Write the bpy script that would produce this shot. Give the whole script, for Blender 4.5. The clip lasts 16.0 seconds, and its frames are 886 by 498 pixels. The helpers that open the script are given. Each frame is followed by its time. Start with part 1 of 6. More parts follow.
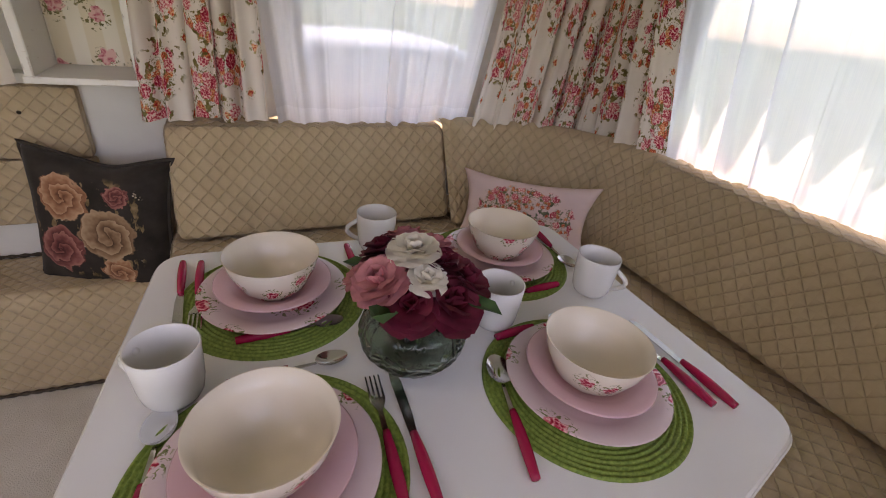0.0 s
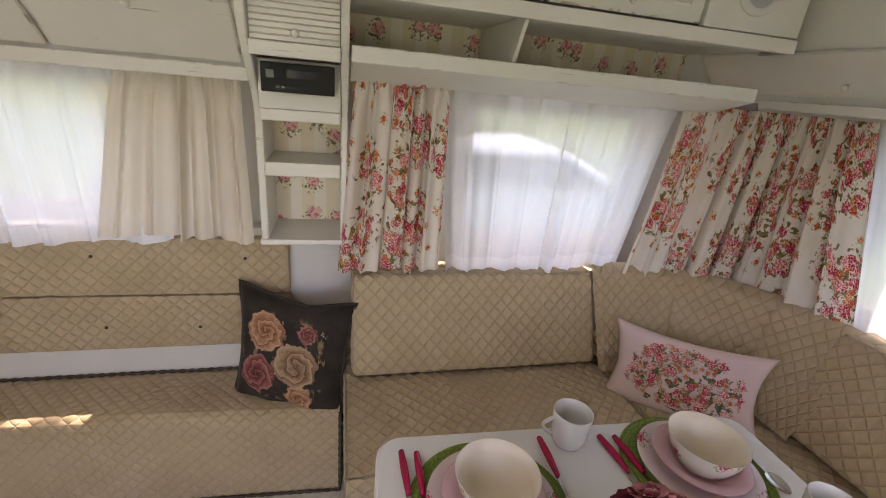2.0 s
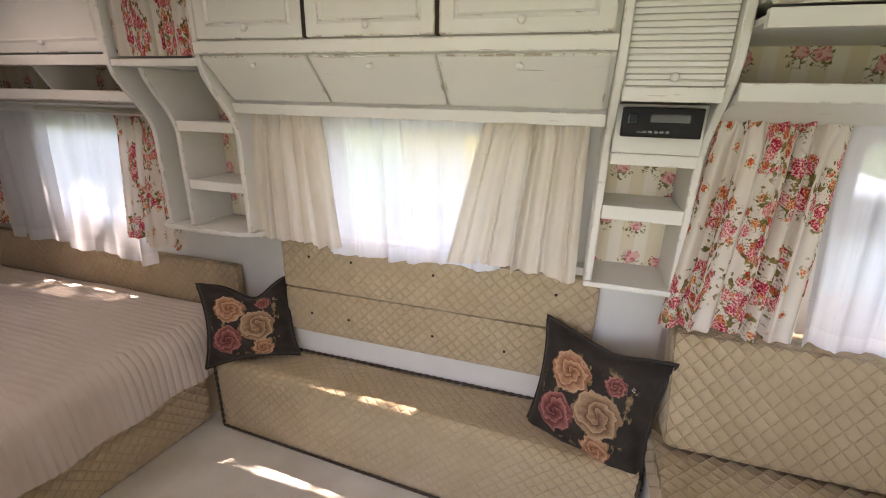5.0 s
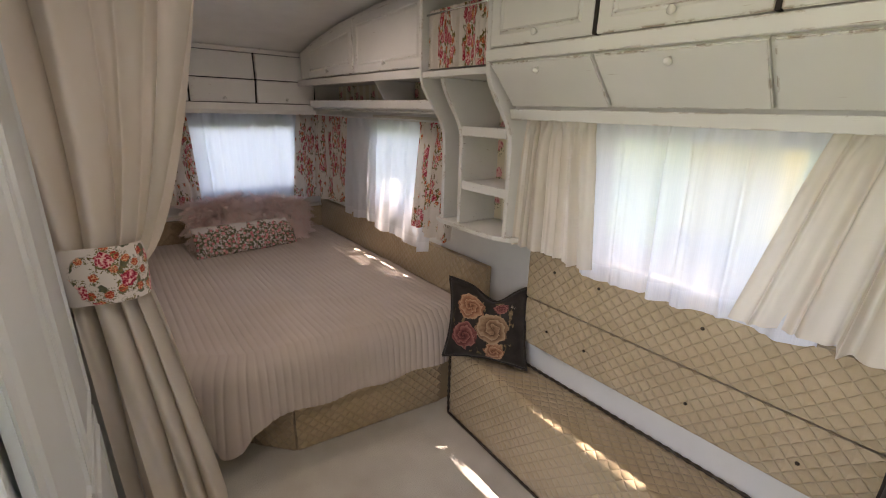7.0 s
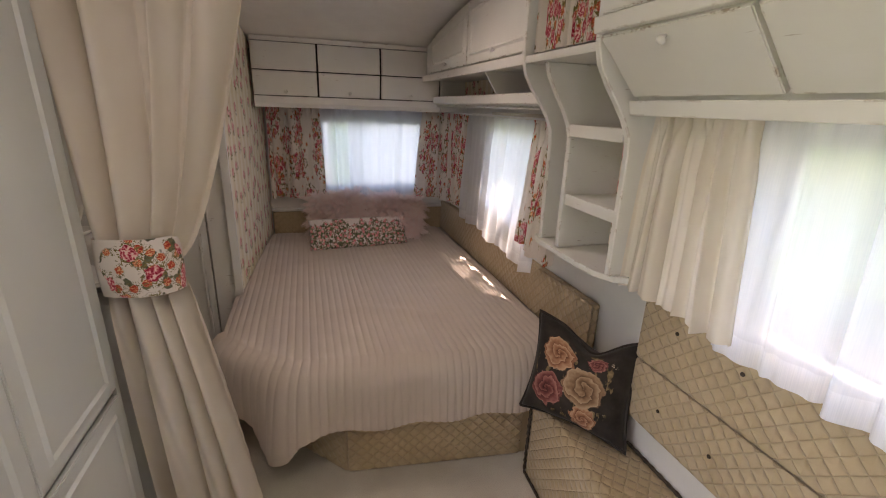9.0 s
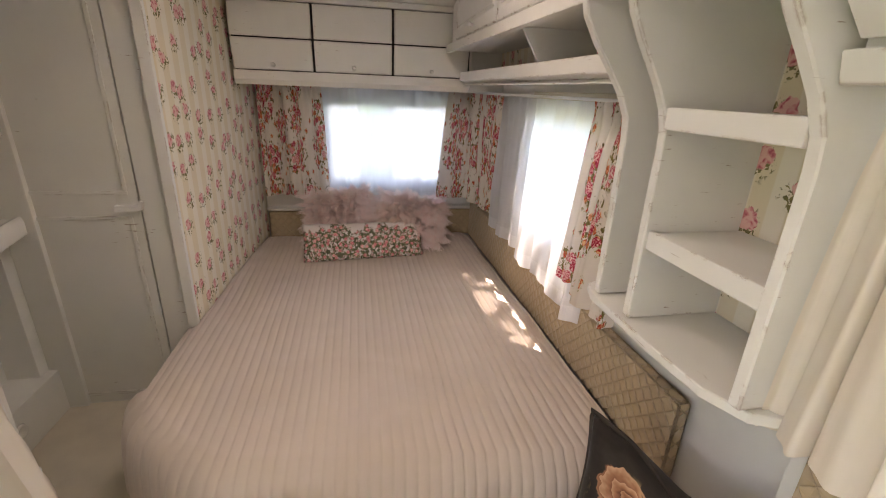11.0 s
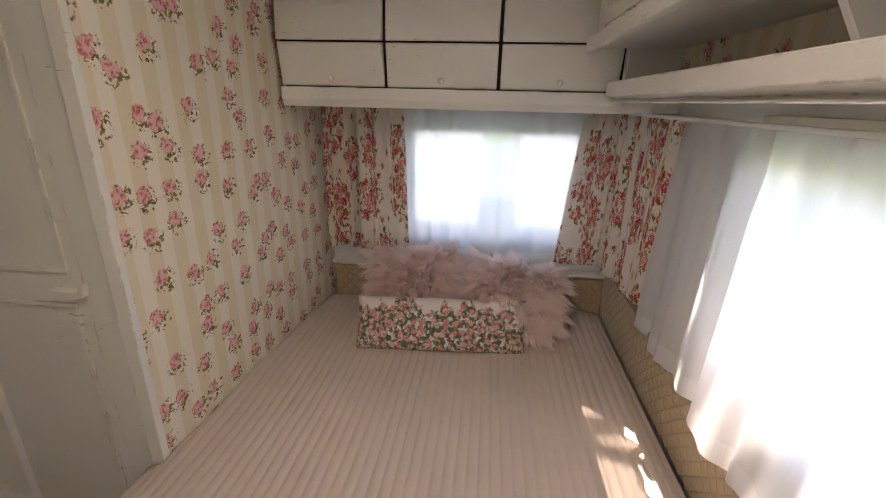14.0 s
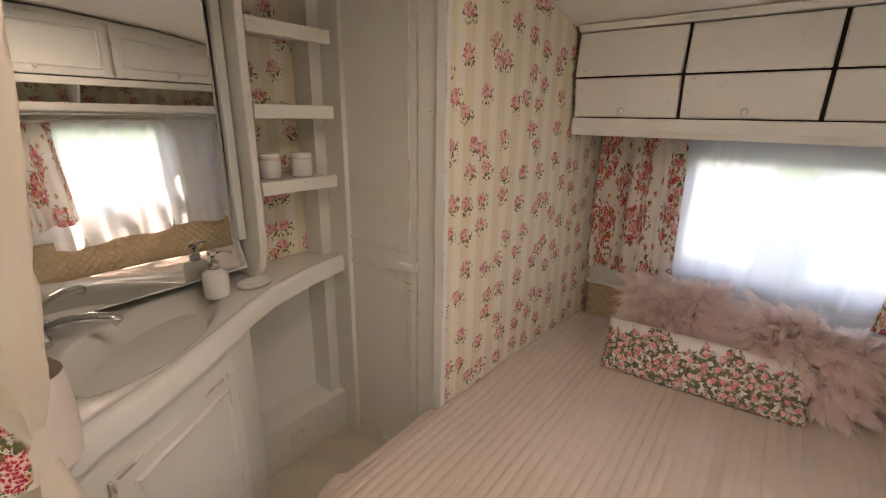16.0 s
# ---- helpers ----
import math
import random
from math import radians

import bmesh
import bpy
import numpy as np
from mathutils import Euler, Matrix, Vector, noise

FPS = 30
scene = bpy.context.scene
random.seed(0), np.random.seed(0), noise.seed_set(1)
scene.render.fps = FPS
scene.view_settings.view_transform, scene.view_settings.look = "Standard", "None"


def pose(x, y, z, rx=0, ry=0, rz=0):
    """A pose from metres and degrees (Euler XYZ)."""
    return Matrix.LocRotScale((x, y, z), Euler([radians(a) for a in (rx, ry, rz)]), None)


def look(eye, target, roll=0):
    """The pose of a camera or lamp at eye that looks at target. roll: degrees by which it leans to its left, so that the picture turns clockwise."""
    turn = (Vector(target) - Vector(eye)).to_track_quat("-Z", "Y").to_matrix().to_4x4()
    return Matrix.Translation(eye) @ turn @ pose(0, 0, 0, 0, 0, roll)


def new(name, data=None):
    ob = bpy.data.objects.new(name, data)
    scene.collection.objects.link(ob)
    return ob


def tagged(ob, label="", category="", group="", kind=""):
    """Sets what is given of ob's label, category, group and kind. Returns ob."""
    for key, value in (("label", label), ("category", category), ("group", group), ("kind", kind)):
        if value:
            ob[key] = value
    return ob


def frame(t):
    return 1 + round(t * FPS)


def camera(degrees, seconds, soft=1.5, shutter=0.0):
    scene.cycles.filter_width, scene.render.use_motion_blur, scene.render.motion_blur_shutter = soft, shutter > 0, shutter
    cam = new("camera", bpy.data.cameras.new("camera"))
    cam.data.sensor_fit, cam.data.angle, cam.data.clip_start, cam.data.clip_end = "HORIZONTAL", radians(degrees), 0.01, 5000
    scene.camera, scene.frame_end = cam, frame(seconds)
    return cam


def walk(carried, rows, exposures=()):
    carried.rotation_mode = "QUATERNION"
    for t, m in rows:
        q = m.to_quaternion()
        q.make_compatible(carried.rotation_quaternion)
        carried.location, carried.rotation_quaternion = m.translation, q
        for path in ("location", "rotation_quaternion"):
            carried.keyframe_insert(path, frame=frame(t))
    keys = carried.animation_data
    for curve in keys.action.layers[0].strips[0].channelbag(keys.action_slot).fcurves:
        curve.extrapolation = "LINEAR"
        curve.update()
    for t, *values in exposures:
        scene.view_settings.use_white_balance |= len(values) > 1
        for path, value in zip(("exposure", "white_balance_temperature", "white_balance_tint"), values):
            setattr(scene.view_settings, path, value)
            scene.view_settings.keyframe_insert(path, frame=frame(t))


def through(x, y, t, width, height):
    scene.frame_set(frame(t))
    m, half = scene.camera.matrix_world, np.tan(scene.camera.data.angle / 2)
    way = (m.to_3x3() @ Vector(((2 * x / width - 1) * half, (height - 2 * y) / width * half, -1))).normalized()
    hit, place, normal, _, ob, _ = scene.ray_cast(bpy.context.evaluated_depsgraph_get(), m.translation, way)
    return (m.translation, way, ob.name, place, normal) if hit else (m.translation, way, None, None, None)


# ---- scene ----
cam = camera(91.2, 16.0, soft=1.0)
PATH = [
    (0, (2.72, 1.994, 1.229), (3.523, 3.544, 0.253), 7.1),
    (0.5, (2.681, 2.04, 1.301), (3.43, 3.66, 0.399), 7.4),
    (1, (2.6, 2.084, 1.38), (3.275, 3.766, 0.534), 7.6),
    (1.5, (2.531, 2.13, 1.427), (3.111, 3.871, 0.631), 6.7),
    (2, (2.474, 2.141, 1.475), (2.934, 3.95, 0.755), 5.5),
    (2.5, (2.41, 2.13, 1.496), (2.692, 3.994, 0.829), 4.4),
    (3, (2.371, 2.135, 1.498), (2.488, 4.024, 0.851), 3.9),
    (5.5, (2.127, 2.184, 1.487), (1.284, 3.878, 0.842), 1.0),
    (6, (2.105, 2.203, 1.483), (0.939, 3.701, 0.853), 1.1),
    (6.5, (2.113, 2.249, 1.463), (0.726, 3.551, 0.847), 1.3),
    (7, (2.115, 2.301, 1.449), (0.617, 3.478, 0.842), 1.6),
    (7.5, (2.079, 2.357, 1.435), (0.495, 3.415, 0.828), 2.2),
    (8, (2.018, 2.453, 1.433), (0.37, 3.412, 0.829), 2.8),
    (8.5, (1.976, 2.56, 1.431), (0.252, 3.371, 0.821), 2.5),
    (9, (1.951, 2.701, 1.429), (0.138, 3.275, 0.808), 2.0),
    (11.5, (1.18, 3.01, 1.401), (-0.659, 3.377, 0.706), 2.0),
    (12, (1.004, 3.015, 1.428), (-0.832, 3.376, 0.722), 1.5),
    (12.5, (0.822, 3.017, 1.43), (-1.013, 3.393, 0.729), 1.0),
    (13, (0.68, 3.124, 1.426), (-1.188, 3.377, 0.757), -0.4),
    (13.5, (0.547, 3.176, 1.43), (-1.342, 3.254, 0.777), 0.1),
    (14, (0.515, 3.179, 1.425), (-1.368, 2.988, 0.778), 1.4),
    (14.5, (0.559, 3.167, 1.425), (-1.267, 2.65, 0.795), 1.1),
    (15, (0.626, 3.149, 1.426), (-1.11, 2.362, 0.822), 1.0),
    (15.5, (0.671, 3.129, 1.453), (-0.966, 2.148, 0.853), 1.2),
    (16, (0.695, 3.136, 1.462), (-0.816, 1.966, 0.873), 1.0),
]
# seconds, stops, kelvin, tint
EXPOSURES = ((0.0, 2.62, 7900, 34), (1.5, 2.75, 7800, 33), (3.0, 3.0, 7700, 31), (5.5, 3.25, 7450, 29), (6.2, 3.25, 7400, 28), (7.0, 3.05, 7450, 28), (8.0, 3.0, 7550, 29), (9.0, 3.18, 7700, 29),
             (11.5, 3.86, 7800, 26), (13.0, 3.84, 7800, 25), (14.5, 3.7, 8050, 27), (16.0, 3.9, 8500, 28))
walk(cam, [(t, look(eye, target, roll)) for t, eye, target, roll in PATH], EXPOSURES)

# ---------------- world, sun, window light ----------------
world = bpy.data.worlds.new("world")
scene.world = world
world.use_nodes = True
wn = world.node_tree.nodes
sky = wn.new("ShaderNodeTexSky")
sky.sky_type, sky.sun_disc = "NISHITA", False
sky.sun_elevation, sky.sun_rotation = radians(65), radians(40)
wn["Background"].inputs[1].default_value = 0.15
world.node_tree.links.new(sky.outputs[0], wn["Background"].inputs[0])


def lamp(name, kind, m, energy, size=(1, 1), colour=(1, 1, 1), angle=0.01):
    data = bpy.data.lights.new(name, kind)
    data.energy, data.color = energy, colour
    if kind == "AREA":
        data.shape, data.size, data.size_y = "RECTANGLE", size[0], size[1]
    if kind == "SUN":
        data.angle = angle
    ob = new(name, data)
    ob.matrix_world = m
    return ob


SUN_AT = Vector((0.97, 1.16, 3.24))
lamp("sun", "SUN", look(SUN_AT, (0, 0, 0)), 2.4, colour=(1, 0.95, 0.87), angle=radians(0.6))
SOFT = (1.0, 0.95, 0.88)
lamp("daylight_door", "AREA", look((1.85, 1.38, 0.95), (1.85, 3.0, 0.9)), 0.42, (0.5, 1.8), SOFT)
# fill light in an assumed south window, out of view
lamp("daylight_unseen_window", "AREA", look((2.95, 1.38, 1.2), (2.95, 3.0, 1.0)), 0.42, (0.9, 0.5), SOFT)
# fill from above, under a roof hatch whose place is assumed
lamp("fill_roof_hatch", "AREA", look((1.55, 2.55, 2.004), (1.55, 2.55, 0)), 0.40, (0.5, 0.5), SOFT)
# fill light under an added hatch, brightens the bed end
lamp("fill_bed_hatch", "AREA", look((0.20, 2.95, 1.995), (0.20, 2.95, 0)), 0.42, (0.36, 0.36), SOFT)


# ---------------- materials ----------------
def mat(name):
    m = bpy.data.materials.new(name)
    m.use_nodes = True
    nt = m.node_tree
    nt.nodes.clear()
    return m, nt


class G:
    """Short node-graph writer."""

    def __init__(self, name):
        self.m, self.nt = mat(name)

    def n(self, kind, **kw):
        node = self.nt.nodes.new("ShaderNode" + kind)
        for k, v in kw.items():
            if k == "ins":
                for key, val in v.items():
                    self.put(node, key, val)
            elif k == "op":
                node.operation = v
            elif k == "mode":
                node.blend_type = v
            elif k == "dim":
                node.voronoi_dimensions = v
            elif k == "feature":
                node.feature = v
        return node

    def put(self, node, key, val):
        sock = node.inputs[key]
        if isinstance(val, bpy.types.NodeSocket):
            self.nt.links.new(val, sock)
        elif isinstance(val, (tuple, list)) and len(val) == 3 and sock.type == "RGBA":
            sock.default_value = (*val, 1)
        else:
            sock.default_value = val

    def math(self, op, a, b=0.0, c=0.0):
        return self.n("Math", op=op, ins={0: a, 1: b, 2: c}).outputs[0]

    def vmath(self, op, a, b=(0, 0, 0)):
        node = self.n("VectorMath", op=op, ins={0: a, 1: b})
        return node.outputs["Value"] if op in ("LENGTH", "DISTANCE", "DOT_PRODUCT") else node.outputs[0]

    def smooth(self, x, lo, hi):
        node = self.n("MapRange", ins={0: x, 1: lo, 2: hi})
        node.interpolation_type = "SMOOTHSTEP"
        return node.outputs[0]

    def mix(self, f, a, b, mode="MIX"):
        node = self.n("MixRGB", mode=mode, ins={0: f, 1: a, 2: b})
        return node.outputs[0]

    def coord(self, which="Object"):
        return self.n("TexCoord").outputs[which]

    def noise(self, v, scale, detail=3.0, rough=0.55):
        return self.n("TexNoise", ins={"Vector": v, "Scale": scale, "Detail": detail, "Roughness": rough}).outputs[0]

    def ramp(self, f, stops):
        node = self.n("ValToRGB", ins={0: f})
        el = node.color_ramp.elements
        while len(el) < len(stops):
            el.new(0.5)
        for e, (p, c) in zip(el, stops):
            e.position, e.color = p, (*c, 1)
        return node.outputs[0]

    def bump(self, h, strength=0.3, dist=0.01):
        return self.n("Bump", ins={"Strength": strength, "Distance": dist, "Height": h}).outputs[0]

    def done(self, colour, rough=0.6, normal=None, metal=0.0, sheen=0.0, spec=0.5, transmission=0.0, sub=0.0):
        b = self.n("BsdfPrincipled", ins={"Base Color": colour, "Roughness": rough, "Metallic": metal,
                                          "Sheen Weight": sheen, "Specular IOR Level": spec, "Transmission Weight": transmission,
                                          "Subsurface Weight": sub})
        if normal is not None:
            self.put(b, "Normal", normal)
        out = self.n("OutputMaterial")
        self.nt.links.new(b.outputs[0], out.inputs[0])
        return self.m

    def out(self, shader):
        out = self.n("OutputMaterial")
        self.nt.links.new(shader, out.inputs[0])
        return self.m


def plain(name, colour, rough=0.5, metal=0.0, vary=0.08, scale=9.0, bump=0.0, spec=0.5, sub=0.0):
    g = G(name)
    co = g.coord()
    f = g.noise(co, scale, 4)
    fine = g.noise(co, scale * 22, 2)
    lo = tuple(c * (1 - vary) for c in colour)
    hi = tuple(min(1, c * (1 + vary)) for c in colour)
    col = g.ramp(f, [(0.3, lo), (0.7, hi)])
    nrm = g.bump(fine, bump, 0.002) if bump else None
    return g.done(col, g.math("MULTIPLY_ADD", fine, 0.1, rough - 0.05), nrm, metal, spec=spec, sub=sub)


def paint_material(name, base=(0.78, 0.77, 0.72), under=(0.30, 0.20, 0.13), wear=0.78, edges=False):
    """White brushed furniture paint, rubbed through to brown in thin horizontal streaks."""
    g = G(name)
    co = g.coord()
    st = g.vmath("MULTIPLY", co, (3.0, 9, 70))
    streak = g.noise(st, 2.2, 5, 0.6)
    patch = g.noise(co, 3.5, 3)
    worn = g.smooth(g.math("MULTIPLY_ADD", patch, 0.28, g.math("MULTIPLY", streak, 0.86)), wear, wear + 0.05)
    tone = g.ramp(g.noise(co, 5, 4), [(0.25, tuple(c * 0.93 for c in base)), (0.75, base)])
    brush = g.noise(g.vmath("MULTIPLY", co, (12, 60, 160)), 1.0, 3)
    if edges:
        bev = g.n("Bevel", ins={"Radius": 0.007})
        bev.samples = 4
        sharp = g.math("SUBTRACT", 1.0, g.vmath("DOT_PRODUCT", bev.outputs[0], g.n("NewGeometry").outputs["True Normal"]))
        rub = g.math("MULTIPLY", g.smooth(sharp, 0.015, 0.10), g.smooth(g.noise(co, 16, 4, 0.65), 0.53, 0.60))
        worn = g.math("MAXIMUM", worn, rub)
    col = g.mix(g.math("MULTIPLY", worn, 0.75), tone, under)
    return g.done(col, 0.42, g.bump(brush, 0.10, 0.003), spec=0.45)


def rosette(g, v, scale, size, seed, rnd=0.75, petal=9.0, bush=0.52):
    """Scattered rose sprays on a plane: masks for petals and leaves, and two shade values."""
    vv = g.vmath("ADD", g.vmath("MULTIPLY", v, (scale, scale, 0)), (seed * 3.7, seed * 1.9, 0))
    warp = g.n("TexNoise", ins={"Vector": vv, "Scale": 4.5, "Detail": 3.0}).outputs[1]
    vw = g.vmath("ADD", vv, g.vmath("MULTIPLY", g.vmath("SUBTRACT", warp, (0.5, 0.5, 0.5)), (0.34, 0.34, 0)))
    vor = g.n("TexVoronoi", dim="2D", ins={"Vector": vw, "Scale": 1.0, "Randomness": rnd})
    d, tint = vor.outputs["Distance"], vor.outputs["Color"]
    petals = g.n("TexVoronoi", dim="2D", ins={"Vector": vw, "Scale": petal, "Randomness": 1.0})
    edge = g.n("TexNoise", ins={"Vector": vw, "Scale": 12.0, "Detail": 2.0}).outputs[0]
    rose = g.smooth(g.math("MULTIPLY_ADD", edge, 0.10, d), size + 0.07, size + 0.04)
    leafn = g.noise(vw, 9.0, 2)
    leaf = g.math("MULTIPLY", g.smooth(d, size * 2.1, size * 1.7), g.smooth(leafn, bush, bush + 0.05))
    return rose, leaf, petals.outputs["Distance"], tint, edge


def sprays(g, base, v, scale, size, seed, reds, greens, rnd=0.75, share=0.0, petal=9.0, bush=0.52):
    rose, leaf, pet, tint, edge = rosette(g, v, scale, size, seed, rnd, petal, bush)
    pick = g.n("SeparateColor", ins={0: tint}).outputs
    if share:
        keep = g.math("GREATER_THAN", pick[2], share)
        rose, leaf = g.math("MULTIPLY", rose, keep), g.math("MULTIPLY", leaf, keep)
    hue = g.math("ADD", g.math("MULTIPLY", pet, 1.3), g.math("MULTIPLY_ADD", pick[0], 0.40, -0.30))
    petal = g.ramp(hue, reds)
    green = g.ramp(edge, greens)
    return g.mix(rose, g.mix(leaf, base, green), petal)


REDS = [(0.06, (0.30, 0.010, 0.03)), (0.28, (0.56, 0.05, 0.09)), (0.52, (0.74, 0.26, 0.28)), (0.80, (0.85, 0.62, 0.55))]
ORANGES = [(0.1, (0.42, 0.03, 0.03)), (0.45, (0.68, 0.16, 0.06)), (0.85, (0.82, 0.52, 0.30))]
PAPERPINK = [(0.0, (0.46, 0.06, 0.10)), (0.25, (0.66, 0.22, 0.24)), (0.6, (0.79, 0.48, 0.43))]
PINKS = [(0.1, (0.55, 0.10, 0.14)), (0.45, (0.74, 0.30, 0.32)), (0.85, (0.84, 0.58, 0.52))]
BROWNGREENS = [(0.3, (0.10, 0.075, 0.02)), (0.7, (0.30, 0.25, 0.10))]
GREENS = [(0.3, (0.10, 0.12, 0.04)), (0.7, (0.32, 0.31, 0.15))]


def cloth_shader(g, col, through, normal, clear=0.0):
    dif = g.n("BsdfDiffuse", ins={"Color": col, "Normal": normal}).outputs[0]
    tra = g.n("BsdfTranslucent", ins={"Color": col, "Normal": normal}).outputs[0]
    sh = g.n("MixShader", ins={0: through, 1: dif, 2: tra}).outputs[0]
    if clear != 0.0:
        tr = g.n("BsdfTransparent", ins={"Color": (1, 1, 1)}).outputs[0]
        sh = g.n("MixShader", ins={0: clear, 1: sh, 2: tr}).outputs[0]
    return g.out(sh)


def clusters(g, base, uv, scale, reach, seed, fine):
    """Bunches of small roses with leaves: dense inside round patches, bare cloth between."""
    vv = g.vmath("ADD", g.vmath("MULTIPLY", uv, (scale, scale, 0)), (seed * 2.3, seed * 5.1, 0))
    warp = g.n("TexNoise", ins={"Vector": vv, "Scale": 3.0, "Detail": 3.0}).outputs[1]
    vw = g.vmath("ADD", vv, g.vmath("MULTIPLY", g.vmath("SUBTRACT", warp, (0.5, 0.5, 0.5)), (0.5, 0.5, 0)))
    d = g.n("TexVoronoi", dim="2D", ins={"Vector": vw, "Scale": 1.0, "Randomness": 0.7}).outputs["Distance"]
    leaf = g.math("MULTIPLY", g.smooth(d, reach * 1.22, reach * 1.05), g.smooth(g.noise(uv, fine * 2.3, 2), 0.54, 0.58))
    col = g.mix(leaf, base, g.ramp(g.noise(uv, fine * 3, 2), BROWNGREENS))
    dense = sprays(g, col, uv, fine * 1.35, 0.30, 2, ORANGES, BROWNGREENS, 1.0, 0.25, bush=0.56)
    dense = sprays(g, dense, uv, fine * 1.1, 0.37, 4, REDS, BROWNGREENS, 1.0, 0.1, bush=0.57)
    return g.mix(g.smooth(d, reach, reach * 0.9), col, dense)


def floral_curtain_material():
    g = G("floral curtain cloth")
    uv = g.coord("UV")
    base = g.ramp(g.noise(uv, 6, 3), [(0.3, (0.75, 0.68, 0.60)), (0.7, (0.82, 0.76, 0.69))])
    col = sprays(g, base, uv, 13.0, 0.14, 3, ORANGES, [(0.3, (0.30, 0.27, 0.10)), (0.7, (0.55, 0.48, 0.28))], 1.0, 0.5)
    col = clusters(g, col, uv, 4.3, 0.41, 1, 17)
    weave = g.noise(uv, 700, 1)
    return cloth_shader(g, col, 0.20, g.bump(weave, 0.15, 0.001))


def cream_curtain_material():
    g = G("cream curtain cloth")
    uv = g.coord("UV")
    col = g.ramp(g.noise(uv, 5, 3), [(0.3, (0.80, 0.73, 0.63)), (0.7, (0.85, 0.79, 0.70))])
    return cloth_shader(g, col, 0.28, g.bump(g.noise(uv, 600, 1), 0.15, 0.001))


def sheer_material():
    g = G("white sheer voile")
    uv = g.coord("UV")
    threads = g.noise(g.vmath("MULTIPLY", uv, (260, 8, 1)), 1.0, 2)
    col = g.ramp(threads, [(0.3, (0.78, 0.80, 0.83)), (0.7, (0.88, 0.89, 0.91))])
    hem = g.smooth(g.n("SeparateXYZ", ins={0: uv}).outputs[1], 0.058, 0.062)
    fine = g.math("MULTIPLY_ADD", threads, 0.12, 0.06)
    return cloth_shader(g, col, 0.50, g.bump(threads, 0.05, 0.001), g.math("MULTIPLY", fine, g.math("MULTIPLY_ADD", hem, 0.75, 0.25)))


def wallpaper_material(name="striped rose wallpaper", axis="x"):
    g = G(name)
    sep = g.n("SeparateXYZ", ins={0: g.coord()}).outputs
    v = g.n("CombineXYZ", ins={0: sep[0] if axis == "x" else sep[1], 1: sep[2], 2: 0.0}).outputs[0]
    wave = g.math("SINE", g.math("MULTIPLY", sep[0] if axis == "x" else sep[1], 2 * math.pi / 0.085))
    stripe = g.smooth(wave, -0.1, 0.25)
    base = g.mix(stripe, (0.77, 0.68, 0.51), (0.83, 0.77, 0.65))
    low = rosette(g, g.vmath("ADD", v, (0.006, 0.011, 0)), 9.2, 0.170, 5, 0.75, 6.0, 0.50)
    leaf = g.math("MULTIPLY", g.math("MAXIMUM", low[1], low[0]), g.smooth(g.noise(v, 75, 2), 0.45, 0.50))
    rose, halo, pet, tint, edge = rosette(g, v, 9.2, 0.185, 5, 0.75, 7.5, 0.60)
    hue = g.math("ADD", g.math("MULTIPLY", pet, 1.2), g.math("MULTIPLY_ADD", edge, 0.5, -0.27))
    col = g.mix(leaf, base, g.ramp(edge, [(0.3, (0.09, 0.085, 0.02)), (0.7, (0.28, 0.24, 0.09))]))
    col = g.mix(rose, col, g.ramp(hue, PAPERPINK))
    return g.done(col, 0.7, g.bump(g.noise(v, 300, 1), 0.05, 0.001))


def quilt_material():
    """Padded cloth: the diamond seams are pressed in, their crease shade painted a little darker."""
    g = G("beige quilted cloth")
    uv = g.coord("UV")
    s = g.n("SeparateXYZ", ins={0: uv}).outputs
    k = math.pi / (0.035 * 1.414)
    a = g.math("ABSOLUTE", g.math("SINE", g.math("MULTIPLY", g.math("ADD", s[0], s[1]), k)))
    b = g.math("ABSOLUTE", g.math("SINE", g.math("MULTIPLY", g.math("SUBTRACT", s[0], s[1]), k)))
    seam = g.math("POWER", g.math("MINIMUM", a, b), 0.5)
    f = g.noise(uv, 7, 4)
    fine = g.noise(uv, 420, 2)
    col = g.ramp(f, [(0.3, (0.47, 0.36, 0.22)), (0.7, (0.54, 0.42, 0.27))])
    # occlusion shade in the seam grooves, put into the colour
    col = g.mix(g.smooth(seam, 0.30, 0.14), col, (0.445, 0.34, 0.205))
    h = g.math("ADD", seam, g.math("MULTIPLY", fine, 0.06))
    return g.done(col, 0.62, g.bump(h, 0.9, 0.006), sheen=0.15, spec=0.3)


def spread_material():
    """Bed cover: fine grain, the stitched channels are in the mesh."""
    g = G("taupe ribbed bed cover")
    co = g.coord()
    f = g.noise(co, 3, 4)
    wrinkle = g.noise(g.vmath("MULTIPLY", co, (5, 16, 5)), 1.0, 3)
    col = g.ramp(f, [(0.3, (0.56, 0.475, 0.41)), (0.7, (0.62, 0.53, 0.46))])
    return g.done(col, 0.75, g.bump(wrinkle, 0.22, 0.012), sheen=0.2, spec=0.25)


